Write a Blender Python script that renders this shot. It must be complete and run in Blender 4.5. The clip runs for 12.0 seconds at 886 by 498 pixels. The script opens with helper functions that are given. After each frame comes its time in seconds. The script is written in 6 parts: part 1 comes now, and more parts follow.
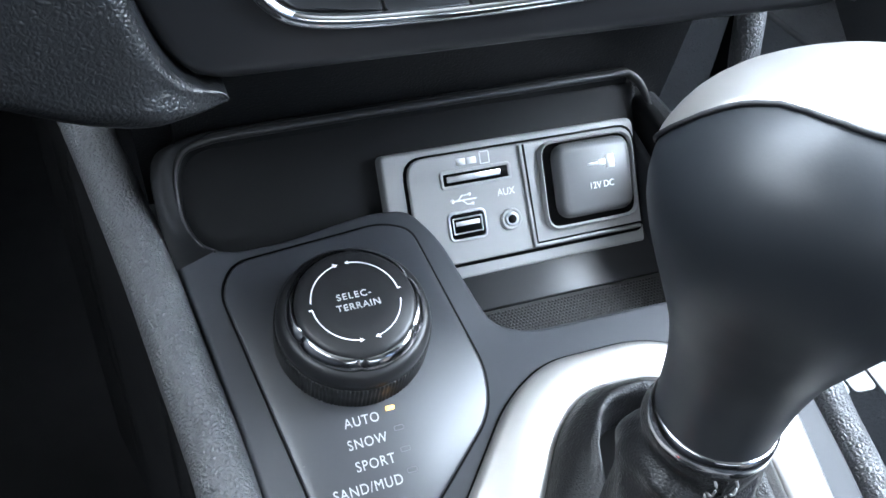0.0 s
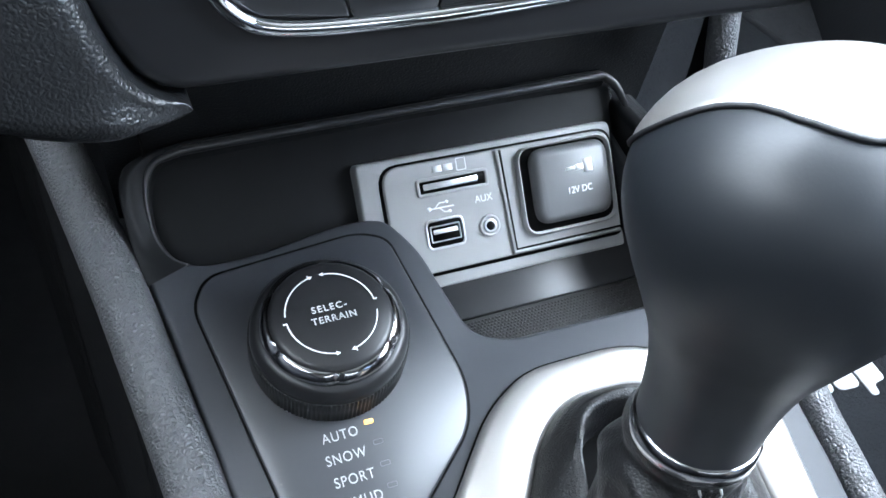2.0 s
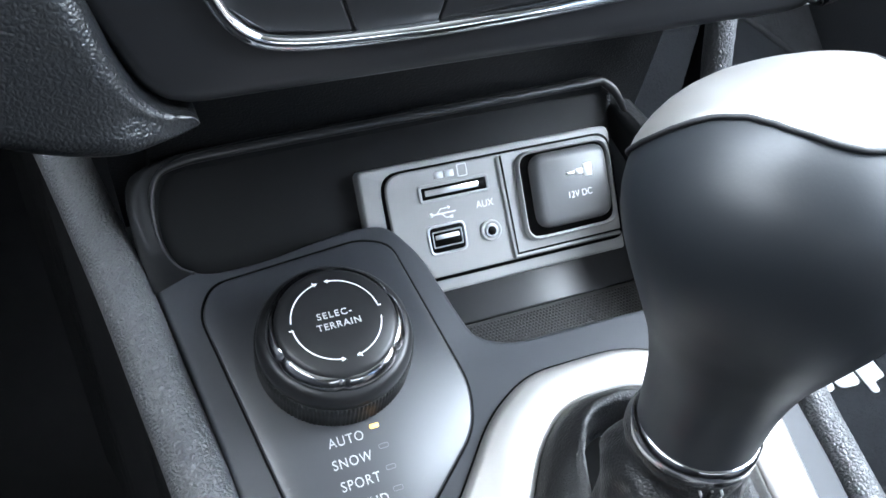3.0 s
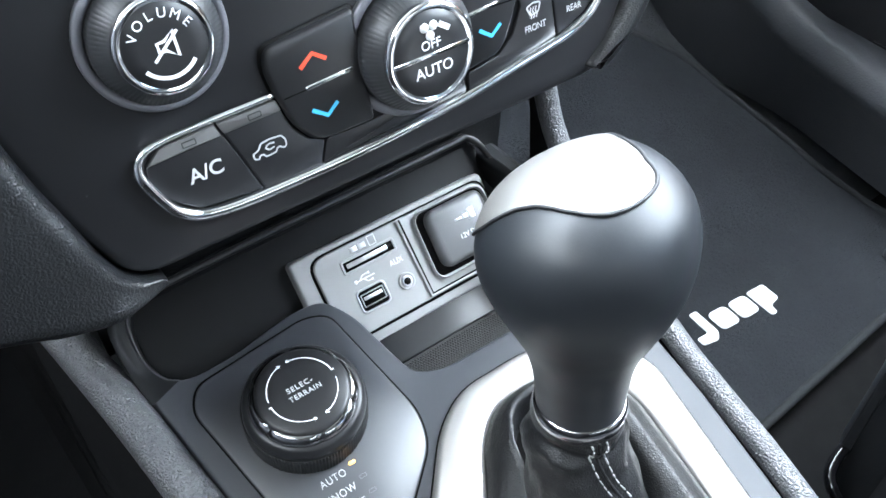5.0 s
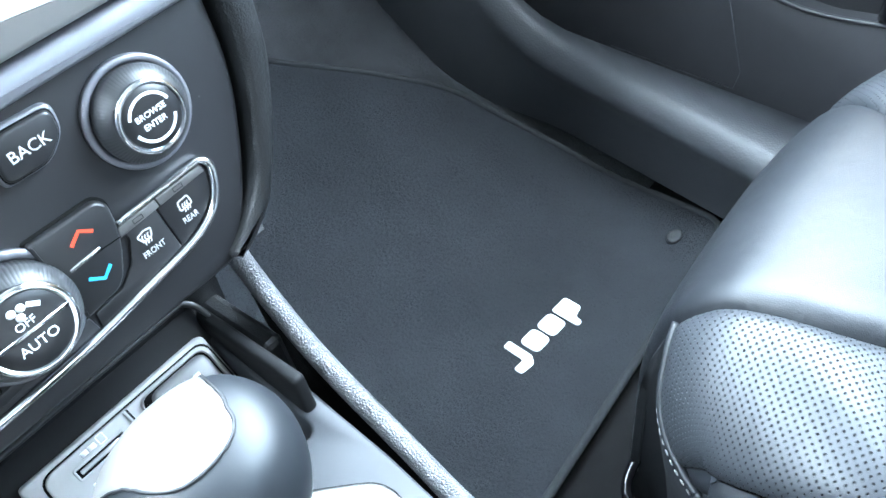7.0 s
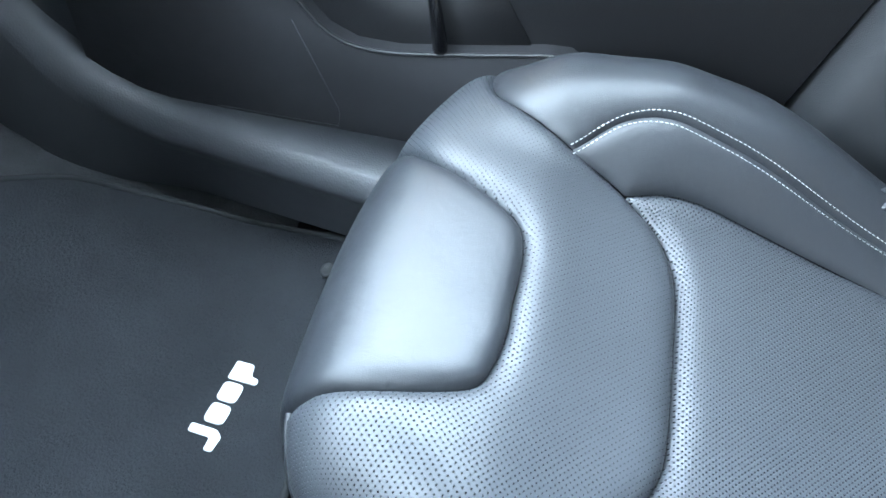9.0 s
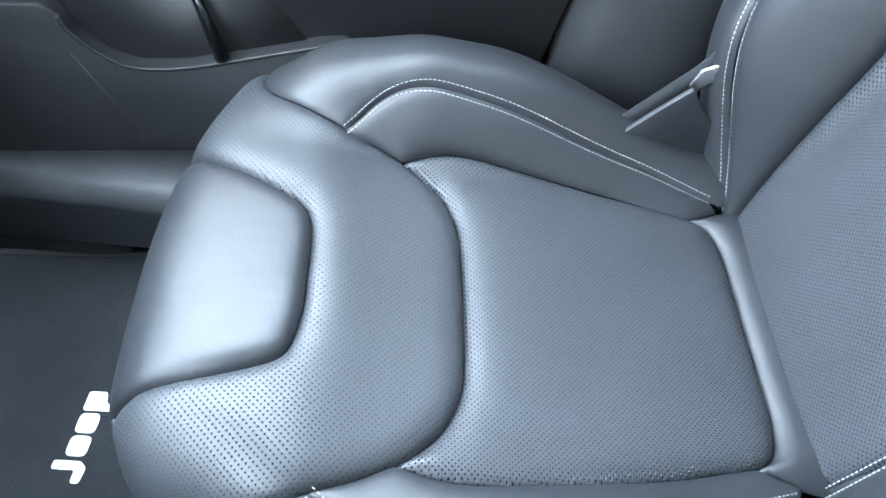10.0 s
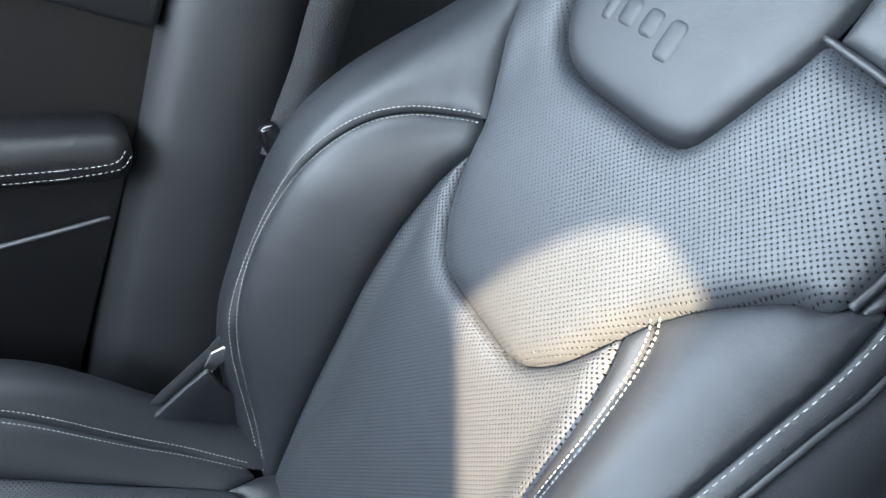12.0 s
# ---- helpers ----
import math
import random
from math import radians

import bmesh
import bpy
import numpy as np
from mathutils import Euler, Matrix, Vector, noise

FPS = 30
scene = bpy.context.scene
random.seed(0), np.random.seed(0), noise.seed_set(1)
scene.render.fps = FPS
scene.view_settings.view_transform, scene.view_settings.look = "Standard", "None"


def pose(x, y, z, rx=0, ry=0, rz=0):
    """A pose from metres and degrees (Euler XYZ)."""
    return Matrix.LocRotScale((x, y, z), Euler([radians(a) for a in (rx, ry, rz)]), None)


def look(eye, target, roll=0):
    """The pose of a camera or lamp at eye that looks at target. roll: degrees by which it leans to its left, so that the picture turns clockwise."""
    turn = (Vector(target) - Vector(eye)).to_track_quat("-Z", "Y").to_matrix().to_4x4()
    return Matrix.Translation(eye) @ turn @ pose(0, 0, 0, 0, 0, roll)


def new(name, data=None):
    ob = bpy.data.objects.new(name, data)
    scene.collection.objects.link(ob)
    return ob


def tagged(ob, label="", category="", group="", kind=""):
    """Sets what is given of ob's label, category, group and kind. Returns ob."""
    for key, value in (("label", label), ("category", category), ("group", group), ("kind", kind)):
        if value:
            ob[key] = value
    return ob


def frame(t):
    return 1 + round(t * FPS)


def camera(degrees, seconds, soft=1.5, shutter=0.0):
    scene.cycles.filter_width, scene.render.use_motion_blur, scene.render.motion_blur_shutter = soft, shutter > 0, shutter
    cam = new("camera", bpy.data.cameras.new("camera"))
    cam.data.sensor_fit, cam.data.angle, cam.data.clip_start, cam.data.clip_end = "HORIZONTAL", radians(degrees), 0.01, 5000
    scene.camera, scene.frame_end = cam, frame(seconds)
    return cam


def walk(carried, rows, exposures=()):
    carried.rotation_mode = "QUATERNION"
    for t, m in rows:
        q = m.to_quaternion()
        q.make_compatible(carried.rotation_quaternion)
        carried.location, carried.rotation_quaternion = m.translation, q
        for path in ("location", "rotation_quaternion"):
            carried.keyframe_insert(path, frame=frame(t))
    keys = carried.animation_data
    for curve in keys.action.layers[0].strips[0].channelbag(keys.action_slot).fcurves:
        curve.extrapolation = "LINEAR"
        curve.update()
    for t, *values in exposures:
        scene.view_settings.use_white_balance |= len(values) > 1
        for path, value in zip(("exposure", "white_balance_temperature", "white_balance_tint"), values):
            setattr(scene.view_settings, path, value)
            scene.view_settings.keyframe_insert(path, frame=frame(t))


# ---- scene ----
cam = camera(56.97, 12.0, soft=1.6)
PATH = [
    (0, pose(-0.1147, -0.0760, 0.5335, 45.44, -4.70, -20.15)),
    (0.5, pose(-0.1109, -0.0766, 0.5303, 45.19, -4.17, -20.26)),
    (1, pose(-0.1118, -0.0763, 0.5303, 45.48, -4.57, -20.79)),
    (1.5, pose(-0.1095, -0.0734, 0.5319, 44.86, -4.39, -21.37)),
    (2, pose(-0.1104, -0.0731, 0.5313, 45.95, -4.58, -21.77)),
    (2.5, pose(-0.1115, -0.0736, 0.5333, 46.03, -4.62, -22.01)),
    (4.3, pose(-0.1132, -0.0934, 0.5745, 48.30, -0.50, -23.44)),
    (4.5, pose(-0.1188, -0.1015, 0.5946, 48.92, 0.29, -24.54)),
    (5, pose(-0.1232, -0.1162, 0.6042, 46.71, 3.28, -35.19)),
    (5.5, pose(-0.1433, -0.1459, 0.6110, 42.21, 2.91, -40.43)),
    (6, pose(-0.1178, -0.1548, 0.6329, 41.52, 4.85, -43.01)),
    (6.5, pose(-0.0660, -0.1566, 0.6578, 43.97, 7.95, -46.08)),
    (6.7, pose(-0.0461, -0.1573, 0.6599, 44.70, 8.64, -47.82)),
    (8.3, pose(0.0824, -0.2101, 0.6839, 43.44, 10.78, -61.96)),
    (8.5, pose(0.0859, -0.2192, 0.6936, 42.49, 10.38, -65.33)),
    (9, pose(0.0637, -0.2330, 0.7204, 40.24, 6.24, -74.30)),
    (9.5, pose(0.0334, -0.2744, 0.7297, 39.52, 6.48, -81.01)),
    (10, pose(0.0303, -0.3171, 0.7475, 37.79, 7.51, -88.19)),
    (10.5, pose(0.0376, -0.3660, 0.7719, 37.53, 5.51, -96.21)),
    (11, pose(0.0242, -0.4122, 0.7779, 42.02, 2.28, -102.96)),
    (11.5, pose(0.0029, -0.4459, 0.8000, 46.93, 0.05, -107.30)),
    (12, pose(-0.0115, -0.4625, 0.8143, 52.74, -0.87, -110.46)),
]
# -- end path
walk(cam, PATH, [(0, 5.25, 6500, 10), (2.5, 5.22, 6600, 10), (4.5, 5.52, 6800, 10), (5.5, 5.45, 6800, 8), (6.5, 5.98, 6300, 4), (8.5, 5.76, 6050, 3), (9.5, 5.54, 6150, 4),
                 (10.5, 5.44, 6300, 7), (11.0, 5.04, 6380, 6), (11.5, 4.58, 6450, 7), (12, 4.34, 6480, 7)])

# ---------------------------------------------------------------- light
world = bpy.data.worlds.new("world")
scene.world = world
world.use_nodes = True
wn = world.node_tree.nodes
sky = wn.new("ShaderNodeTexSky")
sky.sky_type = "NISHITA"
sky.sun_disc = False
SUN_DIR = Vector((-0.7463, 0.4380, 0.5012)).normalized()  # towards the sun
sky.sun_elevation = math.asin(SUN_DIR.z)
sky.sun_rotation = math.atan2(SUN_DIR.x, SUN_DIR.y)
world.node_tree.links.new(sky.outputs["Color"], wn["Background"].inputs["Color"])
wn["Background"].inputs["Strength"].default_value = 0.05

sun = new("sun", bpy.data.lights.new("sun", "SUN"))
sun.data.energy = 4.4
sun.data.angle = radians(0.6)
sun.data.color = (1.0, 0.77, 0.50)
sun.matrix_world = look(SUN_DIR * 5, (0, 0, 0))


def window_light(name, eye, target, w, h, energy, color=(0.75, 0.87, 1.0)):
    """The sky's light in a window opening; also makes the added rear fill."""
    ob = new(name, bpy.data.lights.new(name, "AREA"))
    ob.data.shape, ob.data.size, ob.data.size_y = "RECTANGLE", w, h
    ob.data.energy, ob.data.color = energy, color
    ob.matrix_world = look(eye, target)
    return ob


window_light("windshield_sky", (-0.05, 0.54, 1.10), (0.1, -0.2, 0.3), 1.45, 0.85, 4.3)
window_light("driver_window_sky", (-0.76, -0.08, 1.08), (0.2, -0.10, 0.30), 0.95, 0.46, 1.2)
window_light("passenger_window_sky", (0.745, -0.08, 0.93), (0.1, -0.12, 0.45), 1.0, 0.52, 1.7)
# fill lamp added to brighten the apron; the rear wall has no opening
window_light("rear_fill_light", (0.0, -1.58, 1.08), (0.0, 0.1, 0.40), 1.1, 0.36, 0.25)


# ---------------------------------------------------------------- materials
def mat(name, color, rough=0.5, metal=0.0, bumps=(), vary=0.0, spec=0.5, emit=0.0, dots=None, coat=0.0,
        speck=0.0):
    """bumps: (kind, scale, strength, distance); vary: lightness change over stains; dots: (pitch, radius) of holes on the UV map."""
    m = bpy.data.materials.new(name)
    m.use_nodes = True
    nt = m.node_tree
    N, L = nt.nodes, nt.links
    b = N["Principled BSDF"]
    b.inputs["Base Color"].default_value = (*color, 1)
    b.inputs["Roughness"].default_value = rough
    b.inputs["Metallic"].default_value = metal
    b.inputs["Specular IOR Level"].default_value = spec
    b.inputs["Coat Weight"].default_value = coat
    if emit:
        b.inputs["Emission Color"].default_value = (*color, 1)
        b.inputs["Emission Strength"].default_value = emit
    tc = N.new("ShaderNodeTexCoord")
    col = None
    if vary or speck:
        n1 = N.new("ShaderNodeTexNoise")
        n1.inputs["Scale"].default_value = 9
        n1.inputs["Detail"].default_value = 5
        L.new(tc.outputs["Object"], n1.inputs["Vector"])
        r = N.new("ShaderNodeMapRange")
        r.inputs["From Min"].default_value, r.inputs["From Max"].default_value = 0.3, 0.7
        r.inputs["To Min"].default_value, r.inputs["To Max"].default_value = 1 - vary, 1 + vary
        L.new(n1.outputs["Fac"], r.inputs["Value"])
        mx = N.new("ShaderNodeVectorMath")
        mx.operation = "SCALE"
        mx.inputs[0].default_value = color
        L.new(r.outputs["Result"], mx.inputs["Scale"])
        col = mx.outputs["Vector"]
        rr = N.new("ShaderNodeMapRange")
        rr.inputs["To Min"].default_value, rr.inputs["To Max"].default_value = rough * 0.85, min(1, rough * 1.15)
        n2 = N.new("ShaderNodeTexNoise")
        n2.inputs["Scale"].default_value = 55
        n2.inputs["Detail"].default_value = 6
        L.new(tc.outputs["Object"], n2.inputs["Vector"])
        L.new(n2.outputs["Fac"], rr.inputs["Value"])
        L.new(rr.outputs["Result"], b.inputs["Roughness"])
        if speck:
            v = N.new("ShaderNodeTexVoronoi")
            v.inputs["Scale"].default_value = 90
            L.new(tc.outputs["Object"], v.inputs["Vector"])
            lt = N.new("ShaderNodeMath")
            lt.operation = "LESS_THAN"
            lt.inputs[1].default_value = 0.035
            L.new(v.outputs["Distance"], lt.inputs[0])
            ms = N.new("ShaderNodeMixRGB")
            ms.inputs["Color2"].default_value = (speck, speck, speck, 1)
            L.new(col, ms.inputs["Color1"])
            L.new(lt.outputs["Value"], ms.inputs["Fac"])
            col = ms.outputs["Color"]
    prev = None
    for kind, scale, strength, dist in bumps:
        if kind == "noise":
            t = N.new("ShaderNodeTexNoise")
            t.inputs["Detail"].default_value = 4
            out = t.outputs["Fac"]
        elif kind == "cell":
            t = N.new("ShaderNodeTexVoronoi")
            t.feature = "SMOOTH_F1"
            out = t.outputs["Distance"]
        elif kind == "crack":
            t = N.new("ShaderNodeTexVoronoi")
            t.feature = "DISTANCE_TO_EDGE"
            out = t.outputs["Distance"]
        t.inputs["Scale"].default_value = scale
        L.new(tc.outputs["Object"], t.inputs["Vector"])
        bp = N.new("ShaderNodeBump")
        bp.inputs["Strength"].default_value = strength
        bp.inputs["Distance"].default_value = dist
        L.new(out, bp.inputs["Height"])
        if prev:
            L.new(prev, bp.inputs["Normal"])
        prev = bp.outputs["Normal"]
    if dots:
        pitch, rad = dots

        # two interleaved square lattices of small holes
        def lattice(off):
            sc = N.new("ShaderNodeVectorMath")
            sc.operation = "MULTIPLY_ADD"
            sc.inputs[1].default_value = (1 / pitch, 1 / pitch, 0)
            sc.inputs[2].default_value = (off, off, 0)
            L.new(tc.outputs["UV"], sc.inputs[0])
            fr = N.new("ShaderNodeVectorMath")
            fr.operation = "FRACTION"
            L.new(sc.outputs["Vector"], fr.inputs[0])
            d = N.new("ShaderNodeVectorMath")
            d.operation = "DISTANCE"
            d.inputs[1].default_value = (0.5, 0.5, 0)
            L.new(fr.outputs["Vector"], d.inputs[0])
            return d.outputs["Value"]
        ds = N.new("ShaderNodeMath")
        ds.operation = "MINIMUM"
        L.new(lattice(0.0), ds.inputs[0])
        L.new(lattice(0.5), ds.inputs[1])

        def ramp(lo, hi):
            st = N.new("ShaderNodeMapRange")
            st.interpolation_type = "SMOOTHSTEP"
            st.inputs["From Min"].default_value, st.inputs["From Max"].default_value = lo, hi
            L.new(ds.outputs["Value"], st.inputs["Value"])
            return st
        st = ramp(rad / pitch * 0.75, rad / pitch * 1.25)
        dim = ramp(rad / pitch * 0.5, rad / pitch * 1.85)
        bp = N.new("ShaderNodeBump")
        bp.inputs["Strength"].default_value = 1.0
        bp.inputs["Distance"].default_value = 0.00060
        L.new(dim.outputs["Result"], bp.inputs["Height"])
        if prev:
            L.new(prev, bp.inputs["Normal"])
        prev = bp.outputs["Normal"]
        md = N.new("ShaderNodeMixRGB")
        md.inputs["Color1"].default_value = (0.002, 0.002, 0.002, 1)
        md.inputs["Color2"].default_value = (*color, 1)
        L.new(st.outputs["Result"], md.inputs["Fac"])
        if col:
            L.new(col, md.inputs["Color2"])
        col = md.outputs["Color"]
        sp = N.new("ShaderNodeMath")
        sp.operation = "MULTIPLY"
        sp.inputs[1].default_value = spec
        L.new(st.outputs["Result"], sp.inputs[0])
        L.new(sp.outputs["Value"], b.inputs["Specular IOR Level"])
    if prev:
        L.new(prev, b.inputs["Normal"])
    if col:
        L.new(col, b.inputs["Base Color"])
    return m


LEATHER = mat("seat_leather", (0.0138, 0.0151, 0.0181), 0.47, spec=0.46, bumps=(("crack", 900, 0.30, 0.0006), ("noise", 40, 0.22, 0.003), ("noise", 14, 0.18, 0.008)), vary=0.12)
LEATHER_PERF = mat("perforated_leather", (0.024, 0.0266, 0.0312), 0.49, bumps=(("crack", 900, 0.12, 0.0005), ("noise", 30, 0.10, 0.002)), vary=0.12, dots=(0.0050, 0.00046))
LEATHER_INSERT = mat("insert_leather", (0.023, 0.0256, 0.0304), 0.49, bumps=(("crack", 900, 0.12, 0.0005), ("noise", 30, 0.10, 0.002)), vary=0.12, dots=(0.0046, 0.00057))
CLOTH_SIDE = mat("seat_side_cloth", (0.021, 0.0225, 0.0255), 0.95, bumps=(("noise", 1500, 0.5, 0.001),), vary=0.2, spec=0.2)
THREAD = mat("thread", (0.27, 0.27, 0.262), 0.85)
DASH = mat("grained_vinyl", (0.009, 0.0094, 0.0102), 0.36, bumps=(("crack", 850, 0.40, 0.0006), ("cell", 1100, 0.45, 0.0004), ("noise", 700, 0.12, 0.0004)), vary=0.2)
# black vinyl of the rails, base made paler to carry the window sheen
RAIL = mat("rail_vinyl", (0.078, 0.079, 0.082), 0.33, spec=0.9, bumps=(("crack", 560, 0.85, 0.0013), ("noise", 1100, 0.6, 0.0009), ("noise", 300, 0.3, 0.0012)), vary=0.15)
# near-black: the deep shade of floor and console sides is in this colour
SKIRT = mat("shade_black_carpet", (0.009, 0.009, 0.0095), 0.95, bumps=(("noise", 1500, 0.5, 0.001),), vary=0.25, spec=0.12)
GRIP = mat("knob_grip", (0.028, 0.029, 0.031), 0.40, vary=0.08)
TRIM = mat("satin_trim", (0.034, 0.036, 0.0405), 0.52, bumps=(("noise", 2500, 0.05, 0.0003),), vary=0.08, spec=0.36)
PANEL = mat("selector_panel", (0.030, 0.032, 0.037), 0.40, bumps=(("noise", 2500, 0.05, 0.0003),), vary=0.06, speck=0.06, spec=0.8)
TRAY = mat("tray_plastic", (0.006, 0.0062, 0.0068), 0.56, bumps=(("noise", 1800, 0.08, 0.0003),), vary=0.15, spec=0.22)
LIP = mat("tray_lip", (0.026, 0.026, 0.027), 0.36, vary=0.1)
TRAYMAT = mat("tray_rubber", (0.022, 0.0215, 0.021), 0.60, vary=0.15, spec=0.35)
BLACK = mat("stack_black", (0.014, 0.014, 0.0155), 0.38, bumps=(("noise", 1500, 0.05, 0.0003),), vary=0.1, speck=0.05)
BUTTON = mat("button_black", (0.012, 0.012, 0.013), 0.40, vary=0.1)
BAND = mat("satin_graphite", (0.16, 0.16, 0.175), 0.36, 0.35, bumps=(("noise", 2500, 0.05, 0.0003),), vary=0.06)
STRIP = mat("button_edge_grey", (0.085, 0.082, 0.080), 0.50, vary=0.06)
PRINT = mat("print_pale", (0.48, 0.48, 0.475), 0.6)
GLOSS = mat("piano_black", (0.006, 0.006, 0.007), 0.12, coat=0.3)
CAP = mat("outlet_cap_grey", (0.11, 0.11, 0.111), 0.40, bumps=(("noise", 2500, 0.1, 0.0004),), vary=0.05)
MEDIA = mat("media_grey", (0.335, 0.332, 0.325), 0.50, bumps=(("noise", 2500, 0.12, 0.0004),), vary=0.05)
SILVER = mat("satin_silver", (0.43, 0.415, 0.395), 0.38, 0.75, bumps=(("noise", 2500, 0.04, 0.0003),), vary=0.04)
CHROME = mat("chrome", (0.85, 0.86, 0.88), 0.09, 1.0)
# darker copy of the chrome: reflections of dark surroundings put into the colour
CHROME_DIMMED = mat("chrome_dimmed", (0.32, 0.32, 0.33), 0.16, 1.0)
DULLMETAL = mat("port_metal", (0.6, 0.6, 0.6), 0.3, 1.0)
KNOB = mat("knob_black", (0.012, 0.0138, 0.0165), 0.45, spec=0.36, bumps=(("noise", 1200, 0.05, 0.0003),), vary=0.05)
BOOT = mat("boot_leather", (0.008, 0.008, 0.0085), 0.40, spec=0.4, bumps=(("crack", 850, 0.50, 0.0006), ("noise", 140, 0.12, 0.002), ("noise", 50, 0.15, 0.005)), vary=0.15)
RUBBER = mat("knurled_rubber", (0.012, 0.012, 0.012), 0.55)
WHITE = mat("print_white", (0.78, 0.78, 0.78), 0.6)
PRINT_RED = mat("print_red", (0.75, 0.07, 0.03), 0.5)
PRINT_BLUE = mat("print_blue", (0.05, 0.42, 0.70), 0.5)
LED_ON = mat("led_amber", (1.0, 0.50, 0.12), 0.5, emit=0.10)
LED_RED = mat("led_red", (1.0, 0.05, 0.03), 0.5, emit=0.6)
HOLE = mat("dark_hole", (0.003, 0.003, 0.003), 0.7, spec=0.1)
# paler than the floor's carpet: the footwell's light is put into the colour
CARPET = mat("floor_carpet", (0.064, 0.066, 0.071), 0.98, bumps=(("noise", 900, 1.0, 0.004), ("noise", 200, 0.6, 0.004)), vary=0.35, spec=0.1)
MATPILE = mat("mat_pile", (0.043, 0.0465, 0.053), 0.98, bumps=(("noise", 1300, 1.0, 0.004), ("noise", 260, 0.6, 0.004)), vary=0.16, spec=0.15)
MATEDGE = mat("mat_binding", (0.030, 0.032, 0.034), 0.9, bumps=(("noise", 1500, 0.5, 0.001),), spec=0.2)
DOOR = mat("door_plastic", (0.024, 0.024, 0.027), 0.55, bumps=(("cell", 1100, 0.3, 0.0006),), vary=0.15)
DOORSOFT = mat("door_soft", (0.010, 0.010, 0.0115), 0.45, bumps=(("cell", 1200, 0.5, 0.0007),), vary=0.12)
PILLAR = mat("pillar_plastic", (0.024, 0.025, 0.0272), 0.46, bumps=(("cell", 1200, 0.5, 0.0007), ("noise", 60, 0.15, 0.002)), vary=0.08)
SILL = mat("sill_plastic", (0.049, 0.0515, 0.0575), 0.44, bumps=(("cell", 500, 0.25, 0.001),), vary=0.12)
BELT = mat("belt_webbing", (0.020, 0.0205, 0.0215), 0.80, bumps=(("cell", 1000, 0.9, 0.0009),), vary=0.15, spec=0.3)
HEADLINER = mat("headliner", (0.12, 0.12, 0.118), 0.95, bumps=(("noise", 800, 0.3, 0.001),))
SEAM = mat("seam_shadow_leather", (0.012, 0.012, 0.014), 0.6)


# ---------------------------------------------------------------- builders
from mathutils.geometry import delaunay_2d_cdt

# the seat and the door side stand slightly turned against the console
SIDE = Matrix(((0.93845, -0.04349, 0.03709, 0.00911), (0.04794, 0.9311, -0.12134, -0.03711), (-0.03112, 0.123, 0.93159, 0.04109), (0, 0, 0, 1)))
PLACE = Matrix.Identity(4)


def thing(name, label, category, at=(0, 0, 0), group="", kind=""):
    ob = new(name)
    ob.location = PLACE @ Vector(at)
    ob.empty_display_size = 0.02
    return tagged(ob, label, category, group, kind)


def part(name, bm, material, parent=None, label="", smooth=True):
    me = bpy.data.meshes.new(name)
    bm.transform(PLACE)
    bm.normal_update()
    bm.to_mesh(me)
    bm.free()
    me.materials.append(material)
    if smooth:
        me.shade_smooth()
    ob = new(name, me)
    if parent:
        ob.parent = parent
        p, off = parent, Vector()
        while p:
            off += p.location
            p = p.parent
        me.transform(Matrix.Translation(-off))
    if label:
        ob["label"] = label
    return ob


def solo(name, bm, material, label, category, kind="", smooth=True, group=""):
    return tagged(part(name, bm, material, None, "", smooth), label, category, group, kind)


def box(bm, lo, hi, bevel=0.0, m=None, seg=2):
    vs = [bm.verts.new((x, y, z)) for x in (lo[0], hi[0]) for y in (lo[1], hi[1]) for z in (lo[2], hi[2])]
    fs = [bm.faces.new([vs[i] for i in f]) for f in ((0, 1, 3, 2), (4, 6, 7, 5), (0, 4, 5, 1), (2, 3, 7, 6), (0, 2, 6, 4), (1, 5, 7, 3))]
    geom = vs
    if bevel:
        es = list({e for f in fs for e in f.edges})
        geom = bmesh.ops.bevel(bm, geom=es, offset=bevel, segments=seg, profile=0.5, affect="EDGES")["verts"]
        geom = list({v for v in geom} | {v for v in vs if v.is_valid})
    if m is not None:
        for v in geom:
            v.co = m @ v.co
    return geom


def boxes(lo, hi, bevel=0.0, m=None, seg=2):
    bm = bmesh.new()
    box(bm, lo, hi, bevel, m, seg)
    return bm


def spline(pts, n=8, closed=False):
    """Catmull-Rom through the points (any dimension)."""
    P = [np.array(p, float) for p in pts]
    Q = [P[-1]] + P + [P[0], P[1]] if closed else [2 * P[0] - P[1]] + P + [2 * P[-1] - P[-2]]
    out = []
    for i in range(1, len(Q) - 2):
        a, b, c, d = Q[i - 1:i + 3]
        for t in np.arange(n) / n:
            out.append(0.5 * (2 * b + (c - a) * t + (2 * a - 5 * b + 4 * c - d) * t * t + (3 * b - a - 3 * c + d) * t ** 3))
    if not closed:
        out.append(P[-1])
    return out


def rounded(pts, r=0.006, n=5):
    """A closed polygon with rounded corners; r is one radius or one per corner."""
    out = []
    k = len(pts)
    for i in range(k):
        a, b, c = (np.array(pts[j % k], float) for j in (i - 1, i, i + 1))
        ri = r[i] if isinstance(r, (list, tuple)) else r
        u, v = a - b, c - b
        lu, lv = np.linalg.norm(u), np.linalg.norm(v)
        ri = min(ri, lu * 0.45, lv * 0.45)
        p, q = b + u / lu * ri, b + v / lv * ri
        for t in np.linspace(0, 1, n + 1):
            out.append((1 - t) ** 2 * p + 2 * t * (1 - t) * b + t * t * q)
    return out


